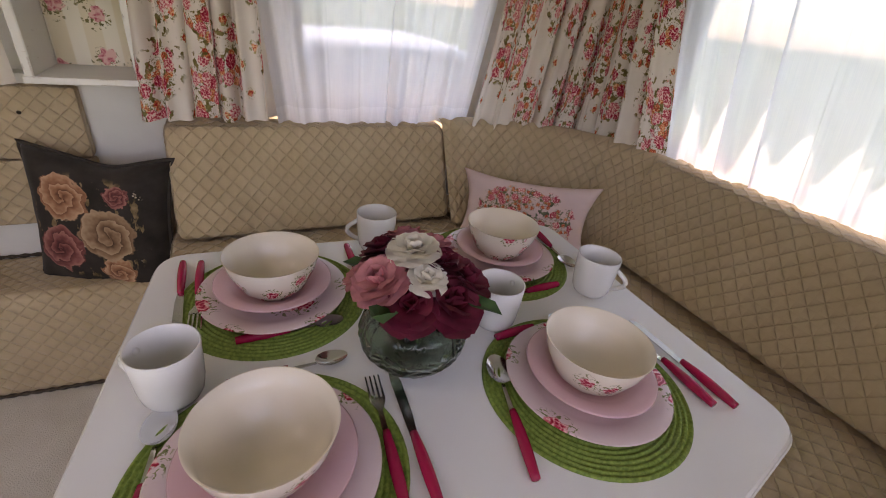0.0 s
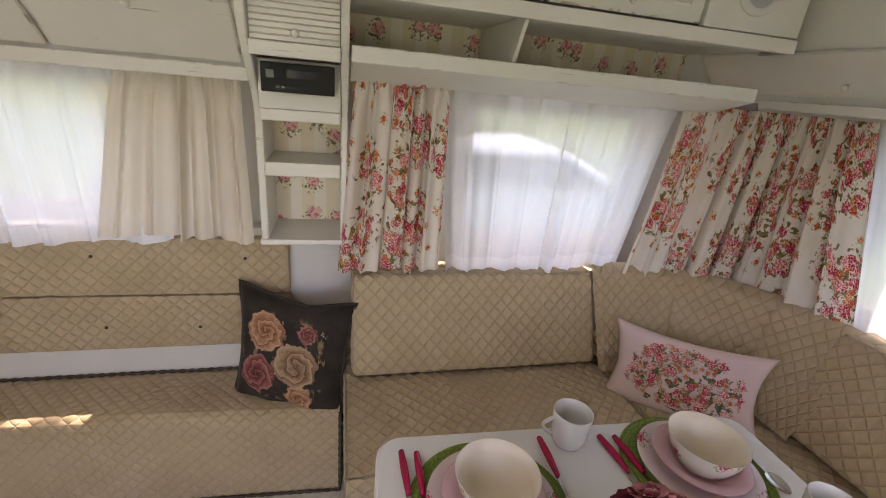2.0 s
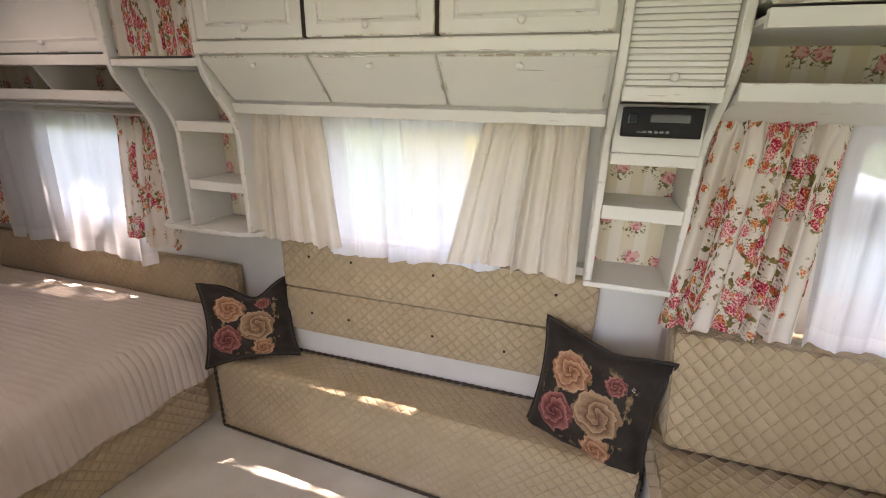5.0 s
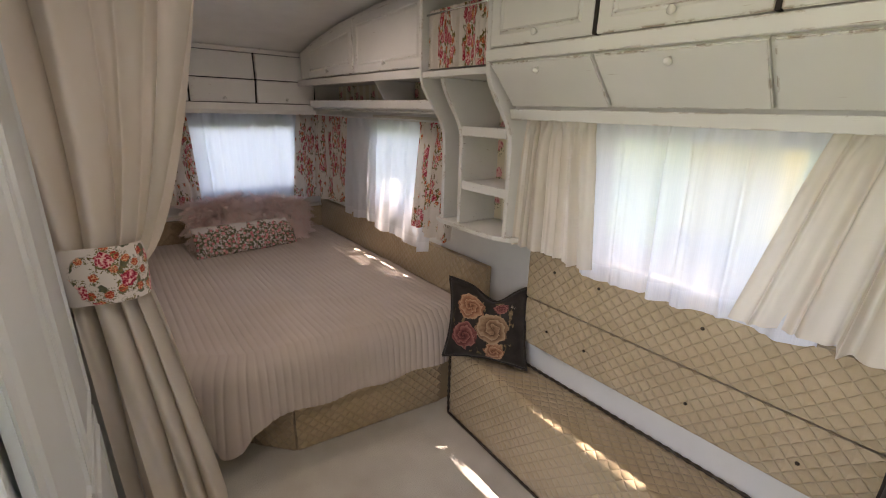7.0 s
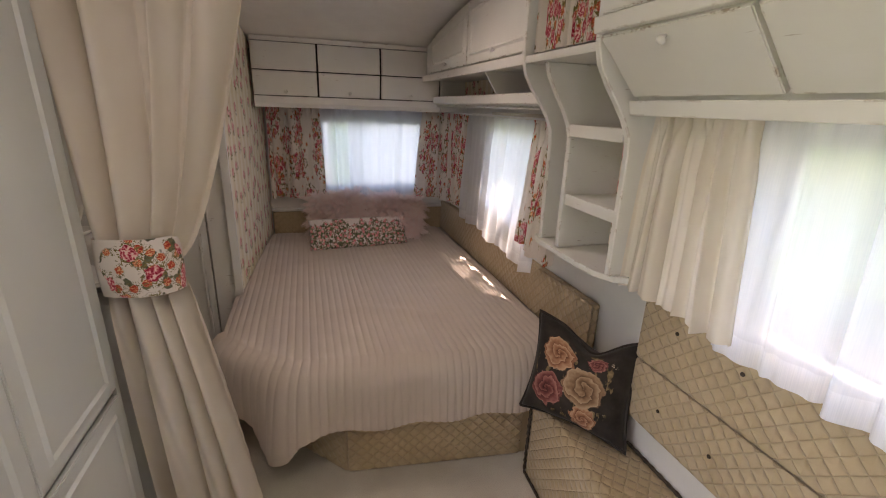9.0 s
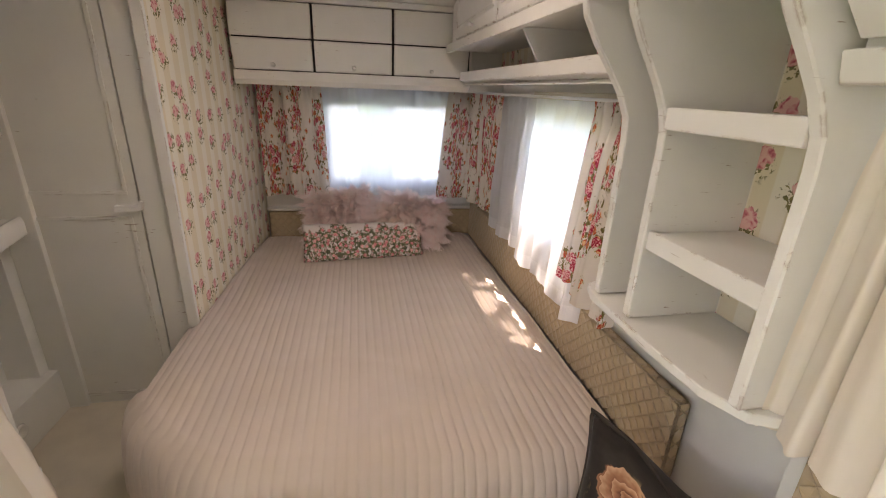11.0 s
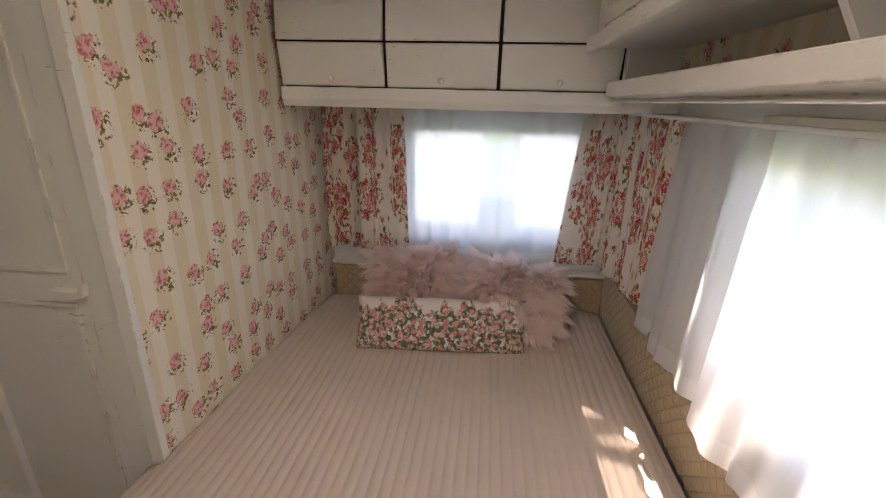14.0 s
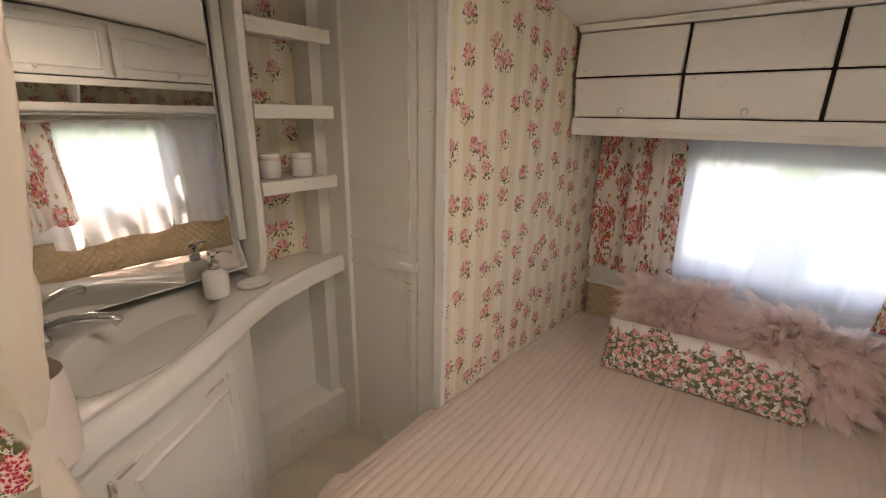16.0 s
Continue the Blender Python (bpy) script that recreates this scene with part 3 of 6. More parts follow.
def drape(name, path, z0, z1, material, parent, folds=9, amp=0.018, flare=0.0, seed=1, gather=0.05, label="", hem=0.0, nv=26, thick=0.0, per=70):
    """A hanging cloth along a plan path of (top x, top y, bottom x, bottom y); folds run down it. hem: how uneven the lower edge is."""
    rnd = random.Random(seed)
    ph = [rnd.uniform(0, 6.28) for _ in range(8)]
    pts = [Vector(p) for p in path]
    seg = [0.0]
    for a, b in zip(pts, pts[1:]):
        seg.append(seg[-1] + (b - a).length)
    total = seg[-1]

    def at(s):
        for i in range(len(pts) - 1):
            if s <= seg[i + 1] or i == len(pts) - 2:
                f = (s - seg[i]) / max(1e-6, seg[i + 1] - seg[i])
                return pts[i].lerp(pts[i + 1], f), (pts[i + 1] - pts[i])
    n = max(20, int(folds * 18))
    verts, uvs, faces = [], [], []
    real = 0.0
    for i in range(n + 1):
        s = i / n
        p, d = at(s * total)
        dt = Vector((d[0], d[1], 0)).normalized()
        nt_ = Vector((dt.y, -dt.x, 0))
        w = s * folds * 2 * math.pi
        ww = w + 1.5 * math.sin(s * 9 + ph[0]) + 0.7 * math.sin(s * 23 + ph[7]) + ph[1]
        crest = 0.75 + 0.35 * math.sin(s * 13 + ph[5])
        wave = crest * (2.2 * abs(math.sin(ww / 2)) ** 0.75 - 1.2) + 0.22 * math.sin(2.3 * w + ph[2])
        side = math.cos(w + ph[3]) * 0.35
        low = z1 + hem * (0.5 * math.sin(s * 5 + ph[4]) + 0.3 * math.sin(s * 17 + ph[5]))
        for j in range(nv + 1):
            f = j / nv
            z = z0 + (low - z0) * f
            k = 0.35 + 0.65 * min(1, f / 0.25) if f < 0.25 else 1.0
            small = math.sin(w * 2.1 + ph[6]) * 0.4 * max(0, 1 - f / 0.12)
            drift = 0.25 * math.sin(ww * 0.5 + 2.2 * f + ph[4]) * f
            a = amp * (k * (wave + drift) + small) * (1 + flare * f)
            xy = Vector((p[0] * (1 - f) + p[2] * f, p[1] * (1 - f) + p[3] * f, 0))
            q = xy + nt_ * a + dt * amp * side * k
            verts.append((q.x, q.y, z))
            uvs.append((s * total * 1.9 + seed * 0.37, z - low if material is SHEER else z))
    for i in range(n):
        for j in range(nv):
            k = i * (nv + 1) + j
            faces.append((k, k + 1, k + nv + 2, k + nv + 1))
    return raw(name, verts, faces, material, parent, label, True, uvs)


# ---------------- shell of the caravan ----------------
FZ = -0.05                      # floor
XW, XE, YS, YN = -1.50, 4.26, 1.60, 3.80
ROOF = [(-1.50, 1.66), (-1.1, 1.800), (-0.80, 1.865), (-0.45, 1.915), (0.0, 1.95), (0.6, 1.965), (3.0, 1.965), (3.6, 1.92), (4.0, 1.80), (4.26, 1.60)]


def roof_z(x):
    for (a, za), (b, zb) in zip(ROOF, ROOF[1:]):
        if x <= b:
            return za + (zb - za) * (x - a) / (b - a)
    return ROOF[-1][1]


def wall_with_holes(name, axis, inner, outer, u0, u1, z0, z1, holes, material, label):
    """An upright wall across y (u is x) or x (u is y), with rectangular openings through it."""
    us = sorted({u0, u1, *[h[0] for h in holes], *[h[1] for h in holes]})
    zs = sorted({z0, z1, *[h[2] for h in holes], *[h[3] for h in holes]})
    bm = bmesh.new()
    for a, b in zip(us, us[1:]):
        for c, d in zip(zs, zs[1:]):
            mu, mz = (a + b) / 2, (c + d) / 2
            if any(h[0] < mu < h[1] and h[2] < mz < h[3] for h in holes):
                continue
            if axis == "y":
                bx(bm, a, b, inner, outer, c, d)
            else:
                bx(bm, inner, outer, a, b, c, d)
    bmesh.ops.remove_doubles(bm, verts=bm.verts, dist=0.0005)
    return tagged(part(name, bm, material), label, "wall", kind="structure")


W_DIN = (2.95, 3.70, 0.88, 1.42)
W_SOFA = (1.18, 1.98, 0.96, 1.40)
W_BED = (-0.52, 0.22, 0.86, 1.36)
W_REAR = (2.80, 3.60, 0.80, 1.32)
W_FRONT = (1.75, 3.22, 0.84, 1.46)
DOOR = (1.58, 2.12, -0.05, 1.80)
# assumed opening behind the camera, added for fill light
W_UNSEEN = (2.5, 3.4, 0.95, 1.45)

tagged(prism("floor", [(XW, YS), (XE, YS), (XE, YN), (XW, YN)], "z", FZ - 0.06, FZ, CARPET, bevel=0), "cream cut pile carpet over the caravan floor", "floor", kind="structure")
wall_with_holes("wall_north", "y", YN, YN + 0.04, XW - 0.04, XE + 0.04, FZ - 0.06, 2.05, [W_DIN, W_SOFA, W_BED], WALL, "off-white lined side wall with three windows")
wall_with_holes("wall_south", "y", YS - 0.04, YS, XW - 0.04, XE + 0.04, FZ - 0.06, 2.05, [DOOR, W_UNSEEN], WALL, "off-white lined side wall with the entrance")
wall_with_holes("wall_west", "x", XW - 0.04, XW, YS, YN, FZ - 0.06, 1.69, [W_REAR], WALL, "off-white lined rear wall with a window")
wall_with_holes("wall_east", "x", XE, XE + 0.04, YS, YN, FZ - 0.06, 1.66, [W_FRONT], WALL, "off-white lined front wall with a wide window")
HATCH = (1.28, 1.82, 2.28, 2.82)
# opening added out of view over the bed, for the fill light
HATCH_ADDED = (0.0, 0.40, 2.75, 3.15)
bm = bmesh.new()
xs = sorted({p[0] for p in ROOF} | {*HATCH[:2], *HATCH_ADDED[:2]})
ys = sorted((YS - 0.04, *HATCH[2:], *HATCH_ADDED[2:], YN + 0.04))
for a, b in zip(xs, xs[1:]):
    for c, d in zip(ys, ys[1:]):
        if any(h[0] <= a < h[1] and h[2] <= c < h[3] for h in (HATCH, HATCH_ADDED)):
            continue
        q = [bm.verts.new((x, y, roof_z(x) + dz)) for dz in (0, 0.04) for x, y in ((a, c), (b, c), (b, d), (a, d))]
        bm.faces.new(q[:4][::-1]), bm.faces.new(q[4:])
        for i in range(4):
            bm.faces.new((q[i], q[(i + 1) % 4], q[4 + (i + 1) % 4], q[4 + i]))
bmesh.ops.remove_doubles(bm, verts=bm.verts, dist=0.0005)
tagged(part("ceiling", bm, CEIL), "white lined ceiling curving down at both ends", "ceiling", kind="structure")


def window(name, axis, wall, u0, u1, z0, z1, label):
    """An acrylic caravan window: plastic frame, pane, middle catch."""
    t = thing(name, (wall, (u0 + u1) / 2, z0) if axis == "x" else ((u0 + u1) / 2, wall, z0), label, "window", kind="structure")

    def b(nm, a0, a1, c0, c1, d0, d1, mt):
        if axis == "y":
            return box(nm, a0, a1, wall + d0, wall + d1, c0, c1, mt, t)
        return box(nm, wall + d0, wall + d1, a0, a1, c0, c1, mt, t)
    w = 0.028
    b("window_frame", u0, u1, z1 - w, z1, -0.012, 0.012, ALU)
    b("window_frame", u0, u1, z0, z0 + w, -0.012, 0.012, ALU)
    b("window_frame", u0, u0 + w, z0 + w, z1 - w, -0.012, 0.012, ALU)
    b("window_frame", u1 - w, u1, z0 + w, z1 - w, -0.012, 0.012, ALU)
    pane = b("pane", u0 + w, u1 - w, z0 + w, z1 - w, -0.002, 0.002, PANE)
    pane.visible_shadow = False
    b("blind_cassette", u0 - 0.02, u1 + 0.02, z1 + 0.002, z1 + 0.052, -0.055, -0.021, BLINDCREAM)
    for f in (0.25, 0.75):
        u = u0 + (u1 - u0) * f
        b("catch", u - 0.02, u + 0.02, z0 + 0.012, z0 + 0.04, -0.03, -0.012, BLACK)
    return t


window("window_1", "y", YN + 0.02, *W_DIN, "acrylic side window behind a white sheer curtain")
window("window_2", "y", YN + 0.02, *W_SOFA, "acrylic side window above the padded bench")
window("window_3", "y", YN + 0.02, *W_BED, "acrylic side window beside the bed")
window("window_4", "x", XW - 0.02, *W_REAR, "acrylic rear window above the head of the bed")
window("window_5", "x", XE + 0.02, *W_FRONT, "wide acrylic front window behind a white sheer curtain")
# unseen window, added round the south fill light
window("window_6", "y", YS - 0.02, *W_UNSEEN, "acrylic side window opposite the dinette")
# hatch out of view, added round the fill light; milky lid stops direct sun
hatch = thing("roof_hatch", (1.55, 2.55, 1.965), "square white roof hatch with a milky lid, unseen, at an assumed place", "roof hatch", kind="structure")
for a in ((1.28, 1.82, 2.28, 2.31), (1.28, 1.82, 2.79, 2.82), (1.28, 1.31, 2.31, 2.79), (1.79, 1.82, 2.31, 2.79)):
    box("frame", *a, 1.945, 1.985, RAILWHITE, hatch)
box("lid", 1.27, 1.83, 2.27, 2.83, 2.012, 2.020, MILKY, hatch)
# added hatch round the bed fill light; milky lid keeps direct sun out
added_hatch = thing("roof_hatch", (0.20, 2.95, 1.94), "small white roof hatch with a slatted frame, added over the bed for light", "roof hatch", kind="structure")
for a in ((-0.01, 0.41, 2.74, 2.77), (-0.01, 0.41, 3.13, 3.16), (-0.01, 0.02, 2.77, 3.13), (0.38, 0.41, 2.77, 3.13)):
    box("frame", *a, 1.935, 1.975, RAILWHITE, added_hatch)
for k in range(3):
    box("slat", 0.022, 0.378, 2.85 + 0.09 * k, 2.87 + 0.09 * k, 1.942, 1.948, RAILWHITE, added_hatch)
box("lid", -0.02, 0.42, 2.73, 3.17, 2.006, 2.014, MILKY, added_hatch)
lining = box("wall_lining", 0.90, 2.52, 3.735, 3.798, FZ, 0.92, WALL)
tagged(lining, "pale painted lining behind the padded bench", "wall lining", kind="structure")

# partition with wallpaper, and the locker behind it
def part_y(x):
    """Papered face of the partition, which runs a little askew."""
    return 2.334 + 0.088 * (-0.335 - x) / 1.165


tagged(prism("wall_partition", [(XW, part_y(XW) - 0.03), (-0.335, 2.304), (-0.335, 2.334), (XW, part_y(XW))], "z", FZ, 1.93, PAPER_X, bevel=0), "partition papered with pink roses on cream stripes", "wall", kind="structure")
# outside ground
bm = bmesh.new()
bmesh.ops.create_grid(bm, x_segments=2, y_segments=2, size=2500)
bmesh.ops.translate(bm, verts=bm.verts, vec=(0, 0, -0.6))
tagged(part("ground", bm, GRASS), "mown grass round the caravan", "ground", kind="structure")


# ---------------- overhead cabinets along the north side ----------------
def knob(parent, x, y, z, d=(0, -1, 0), r=0.011):
    q = Vector(d).to_track_quat("Z", "Y").to_matrix().to_4x4()
    ob = lathe("knob", [(0.004, 0.0), (0.004, 0.008), (r * 0.9, 0.011), (r, 0.015), (r * 0.7, 0.020), (0.0, 0.021)], PAINT, None, n=14)
    ob.data.transform(Matrix.Translation((x, y, z)) @ q)
    return hang(ob, parent)


def panel_door(parent, p00, p10, p11, p01, moulded=True, knob_at=None, material=None, thick=0.016):
    """A flat door given by its four front corners; a raised moulding runs round the field."""
    a, b, c, d = (Vector(p) for p in (p00, p10, p11, p01))
    n = (b - a).cross(d - a).normalized()
    bm = bmesh.new()
    vs = [bm.verts.new(p) for p in (a, b, c, d)] + [bm.verts.new(p - n * thick) for p in (a, b, c, d)]
    for f in ((0, 1, 2, 3), (7, 6, 5, 4), (0, 4, 5, 1), (1, 5, 6, 2), (2, 6, 7, 3), (3, 7, 4, 0)):
        bm.faces.new([vs[i] for i in f])
    bmesh.ops.bevel(bm, geom=list(bm.edges), offset=0.003, segments=2, affect="EDGES")
    door = part("door", bm, material or PAINT_OLD, parent)
    if moulded:
        def at(u, v):
            return a * (1 - u) * (1 - v) + b * u * (1 - v) + c * u * v + d * (1 - u) * v
        w, h = (b - a).length, (d - a).length
        mu, mv = min(0.3, 0.04 / w), min(0.3, 0.035 / h)
        ring = [at(mu, mv), at(1 - mu, mv), at(1 - mu, 1 - mv), at(mu, 1 - mv)]
        iu, iv = mu + 0.016 / w, mv + 0.016 / h
        inner = [at(iu, iv), at(1 - iu, iv), at(1 - iu, 1 - iv), at(iu, 1 - iv)]
        bm = bmesh.new()
        o = [bm.verts.new(p) for p in ring]
        mid = [bm.verts.new((p + q) / 2 + n * 0.006) for p, q in zip(ring, inner)]
        i2 = [bm.verts.new(p) for p in inner]
        for k in range(4):
            l = (k + 1) % 4
            bm.faces.new((o[k], o[l], mid[l], mid[k]))
            bm.faces.new((mid[k], mid[l], i2[l], i2[k]))
        part("moulding", bm, material or PAINT_OLD, door)
    if knob_at:
        u, v = knob_at
        p = a * (1 - u) * (1 - v) + b * u * (1 - v) + c * u * v + d * (1 - u) * v
        knob(door, p.x, p.y, p.z, n)
    return door


GAP = 0.005
# over the padded bench: two rows of fronts, the lower one sloping back
cab = thing("overhead_cabinet", (1.55, 3.6, 1.44), "distressed white overhead cabinet with two rows of doors over the bench", "cabinet")
prism("body", [(3.798, 1.44), (3.555, 1.44), (3.555, 1.475), (3.425, 1.60), (3.425, 1.955), (3.798, 1.955)], "x", 0.931, 2.224, PAINT, cab)
prism("rail", [(3.56, 1.425), (3.535, 1.425), (3.525, 1.462), (3.56, 1.462)], "x", 0.931, 2.223, PAINT_OLD, cab, bevel=0.002)
prism("rail", [(3.43, 1.612), (3.392, 1.612), (3.388, 1.648), (3.43, 1.648)], "x", 0.931, 2.223, PAINT_OLD, cab, bevel=0.002)
xs_d = [0.936, 1.343, 1.757, 2.215]
for a, b in zip(xs_d, xs_d[1:]):
    panel_door(cab, (a + GAP, 3.532, 1.470), (b - GAP, 3.532, 1.470), (b - GAP, 3.405, 1.604), (a + GAP, 3.405, 1.604), False, (0.5, 0.86))
    panel_door(cab, (a + GAP, 3.402, 1.655), (b - GAP, 3.402, 1.655), (b - GAP, 3.402, 1.94), (a + GAP, 3.402, 1.94), True, (0.5, 0.10))
# solid dark strips paint the shade in the slits between doors
for x in xs_d[1:3]:
    box("gap", x - GAP, x + GAP, 3.40, 3.425, 1.655, 1.94, GAPSHADE, cab, bevel=0)


def open_shelf(x0, x1, name, label, door_xs, y_lo, z_shelf, z_top, y_front, div, door_top=None, drop=0.085):
    """Open papered shelf with doors above it."""
    t = thing(name, ((x0 + x1) / 2, 3.6, z_shelf - 0.08), label, "cabinet")
    box("back", x0, x1, 3.77, 3.797, z_shelf - 0.02, z_top + 0.02, PAPER_X, t, bevel=0)
    prism("shelf", [(3.769, z_shelf - 0.018), (y_lo + 0.02, z_shelf - 0.018), (y_lo + 0.02, z_shelf - 0.002), (3.769, z_shelf - 0.002)], "x", x0, x1, PAINT, t, bevel=0)
    prism("rail", [(3.60, z_shelf - drop), (3.56, z_shelf - drop), (y_lo + 0.035, z_shelf - 0.045), (y_lo, z_shelf - 0.035), (y_lo, z_shelf + 0.006), (y_lo + 0.02, z_shelf + 0.006), (y_lo + 0.05, z_shelf - 0.03), (3.60, z_shelf - drop + 0.015)], "x", x0, x1, PAINT_OLD, t)
    box("top", x0, x1, y_front + 0.015, 3.769, z_top, z_top + 0.016, PAINT, t)
    box("top_rail", x0, x1, y_front - 0.01, y_front + 0.014, z_top - 0.012, z_top + 0.026, PAINT_OLD, t)
    prism("divider", [(3.768, z_shelf), (y_lo + 0.03, z_shelf), (y_front + 0.03, z_top), (3.768, z_top)], "x", div - 0.006, div + 0.006, PAINT, t)
    for a, b in zip(door_xs, door_xs[1:]):
        za, zb = (1.94, 1.94) if door_top is None else (door_top(a), door_top(b))
        panel_door(t, (a + GAP, y_front, z_top + 0.034), (b - GAP, y_front, z_top + 0.034), (b - GAP, y_front, zb), (a + GAP, y_front, za), True, (0.5, 0.12))
    return t


din = open_shelf(2.50, 3.80, "overhead_cabinet", "white overhead cabinet with an open rose-papered shelf over the dinette", [2.50, 2.985, 3.46], 3.395, 1.535, 1.655, 3.325, 2.955)
box("body", 2.50, 3.80, 3.345, 3.797, 1.70, 1.955, PAINT, din)
box("end_panel", 3.465, 3.80, 3.322, 3.344, 1.685, 1.93, PAINT, din)
speaker = thing("loudspeaker", (3.62, 3.318, 1.80), "round white built-in loudspeaker with a grey cloth", "loudspeaker")
for nm, prof, mt in (("rim", [(0.055, 0), (0.075, 0), (0.075, 0.008), (0.068, 0.014), (0.055, 0.010)], RAILWHITE), ("cloth", [(0.0, 0.004), (0.055, 0.004)], GREYMESH)):
    ob = lathe(nm, prof, mt, None, n=36, cap=False)
    ob.data.transform(Matrix.Translation((3.62, 3.321, 1.80)) @ Matrix.Rotation(radians(90), 4, "X"))
    hang(ob, speaker)
bedcab = open_shelf(-1.05, 0.463, "overhead_cabinet", "white overhead cabinet with an open shelf beside the bed", [-0.88, -0.22, 0.455], 3.545, 1.488, 1.596, 3.475, -0.055, lambda x: min(1.94, roof_z(x) - 0.03), 0.056)
prism("body", [(-1.05, 1.63), (0.463, 1.63), (0.463, 1.945), (0.0, 1.94), (-0.45, 1.905), (-0.80, 1.855), (-1.05, 1.80)], "y", 3.495, 3.797, PAINT, bedcab)


def front_line(z, lo, hi):
    """Front of the tall shelf columns: upright below, leaning out, upright above."""
    if z < 1.33:
        return lo
    if z > 1.60:
        return hi
    return lo + (hi - lo) * (0.5 - 0.5 * math.cos(math.pi * (z - 1.33) / 0.27))


def side_board(name, x, z0, z1, lo, hi, t, w=0.011):
    zs = [z0 + (z1 - z0) * i / 22 for i in range(23)]
    return prism(name, [(3.797, z0)] + [(front_line(z, lo, hi), z) for z in zs] + [(3.797, z1)], "x", x - w, x + w, PAINT_OLD, t, bevel=0.003)


# column with the radio, between bench and dinette
col = thing("shelf_column", (2.34, 3.65, 0.935), "white open shelf column with rose-papered back and a roller front", "shelf")
side_board("side_board", 2.236, 0.94, 1.955, 3.555, 3.385, col)
side_board("side_board", 2.484, 0.94, 1.955, 3.555, 3.385, col)
box("bottom_shelf", 2.222, 2.497, 3.545, 3.797, 0.928, 0.946, PAINT_OLD, col)
box("shelf", 2.248, 2.472, 3.553, 3.797, 1.185, 1.197, PAINT, col)
box("shelf_edge", 2.248, 2.472, 3.548, 3.562, 1.155, 1.198, PAINT_OLD, col)
box("shelf", 2.248, 2.472, 3.52, 3.797, 1.345, 1.357, PAINT, col)
box("shelf_edge", 2.248, 2.472, 3.512, 3.528, 1.325, 1.358, PAINT_OLD, col)
box("back", 2.248, 2.472, 3.765, 3.797, 0.947, 1.344, PAPER_X, col, bevel=0)
box("radio_panel", 2.248, 2.472, 3.512, 3.53, 1.359, 1.49, PAINT, col)
box("shelf_edge", 2.248, 2.472, 3.40, 3.43, 1.495, 1.53, PAINT_OLD, col)
box("roller_front", 2.248, 2.472, 3.425, 3.45, 1.53, 1.95, PAINT, col)
for i in range(28):
    prism("slat", [(3.425, 0.0), (3.417, 0.0015), (3.417, 0.0115), (3.425, 0.013)], "x", 2.25, 2.47, PAINT, col, bevel=0).location.z = 1.532 + 0.0145 * i
knob(col, 2.36, 3.417, 1.552)
radio = thing("car_radio", (2.37, 3.50, 1.40), "black car radio with a dark display", "radio")
box("body", 2.262, 2.456, 3.468, 3.512, 1.406, 1.482, BLACK, radio, bevel=0.004)
box("display", 2.330, 2.425, 3.4655, 3.469, 1.444, 1.466, SCREEN, radio, bevel=0.001)
for i in range(6):
    box("button", 2.30 + 0.014 * i, 2.311 + 0.014 * i, 3.4655, 3.469, 1.416, 1.424, DARKGLASS, radio, bevel=0.001)
box("dial", 2.274, 2.300, 3.462, 3.469, 1.440, 1.466, DARKGLASS, radio, bevel=0.004)

# column at the foot of the bed
col2 = thing("shelf_column", (0.68, 3.65, 0.93), "white open shelf column with a curved front and a small floral curtain", "shelf")
side_board("side_board", 0.500, 0.955, 1.955, 3.556, 3.42, col2)
side_board("side_board", 0.914, 0.955, 1.955, 3.556, 3.418, col2)
prism("divider", [(3.797, 0.955)] + [(front_line(0.955 + 0.622 * i / 16, 3.556, 3.44), 0.955 + 0.622 * i / 16) for i in range(17)] + [(3.797, 1.577)], "x", 0.610, 0.632, PAINT_OLD, col2, bevel=0.003)
prism("bottom_shelf", [(0.42, 3.797), (0.42, 3.62), (0.445, 3.565), (0.50, 3.545), (0.72, 3.540), (0.86, 3.545), (0.93, 3.575), (0.965, 3.65), (0.975, 3.797)], "z", 0.934, 0.954, PAINT_OLD, col2)
for z, y in ((1.150, 3.575), (1.385, 3.560)):
    box("shelf", 0.633, 0.902, y, 3.797, z - 0.012, z, PAINT, col2)
    box("shelf_edge", 0.633, 0.902, y - 0.012, y, z - 0.035, z + 0.004, PAINT_OLD, col2)
box("back", 0.633, 0.902, 3.775, 3.797, 0.956, 1.57, PAPER_X, col2, bevel=0)
box("top_shelf", 0.512, 0.902, 3.425, 3.797, 1.578, 1.602, PAINT_OLD, col2)
tube("curtain_rod", [(0.512, 3.446, 1.815), (0.902, 3.446, 1.815)], 0.004, CHROME, col2)
drape("cubby_curtain", [(0.518, 3.452, 0.518, 3.452), (0.896, 3.452, 0.896, 3.452)], 1.83, 1.612, FLORAL, col2, 7, 0.009, seed=14, label="small floral curtain")

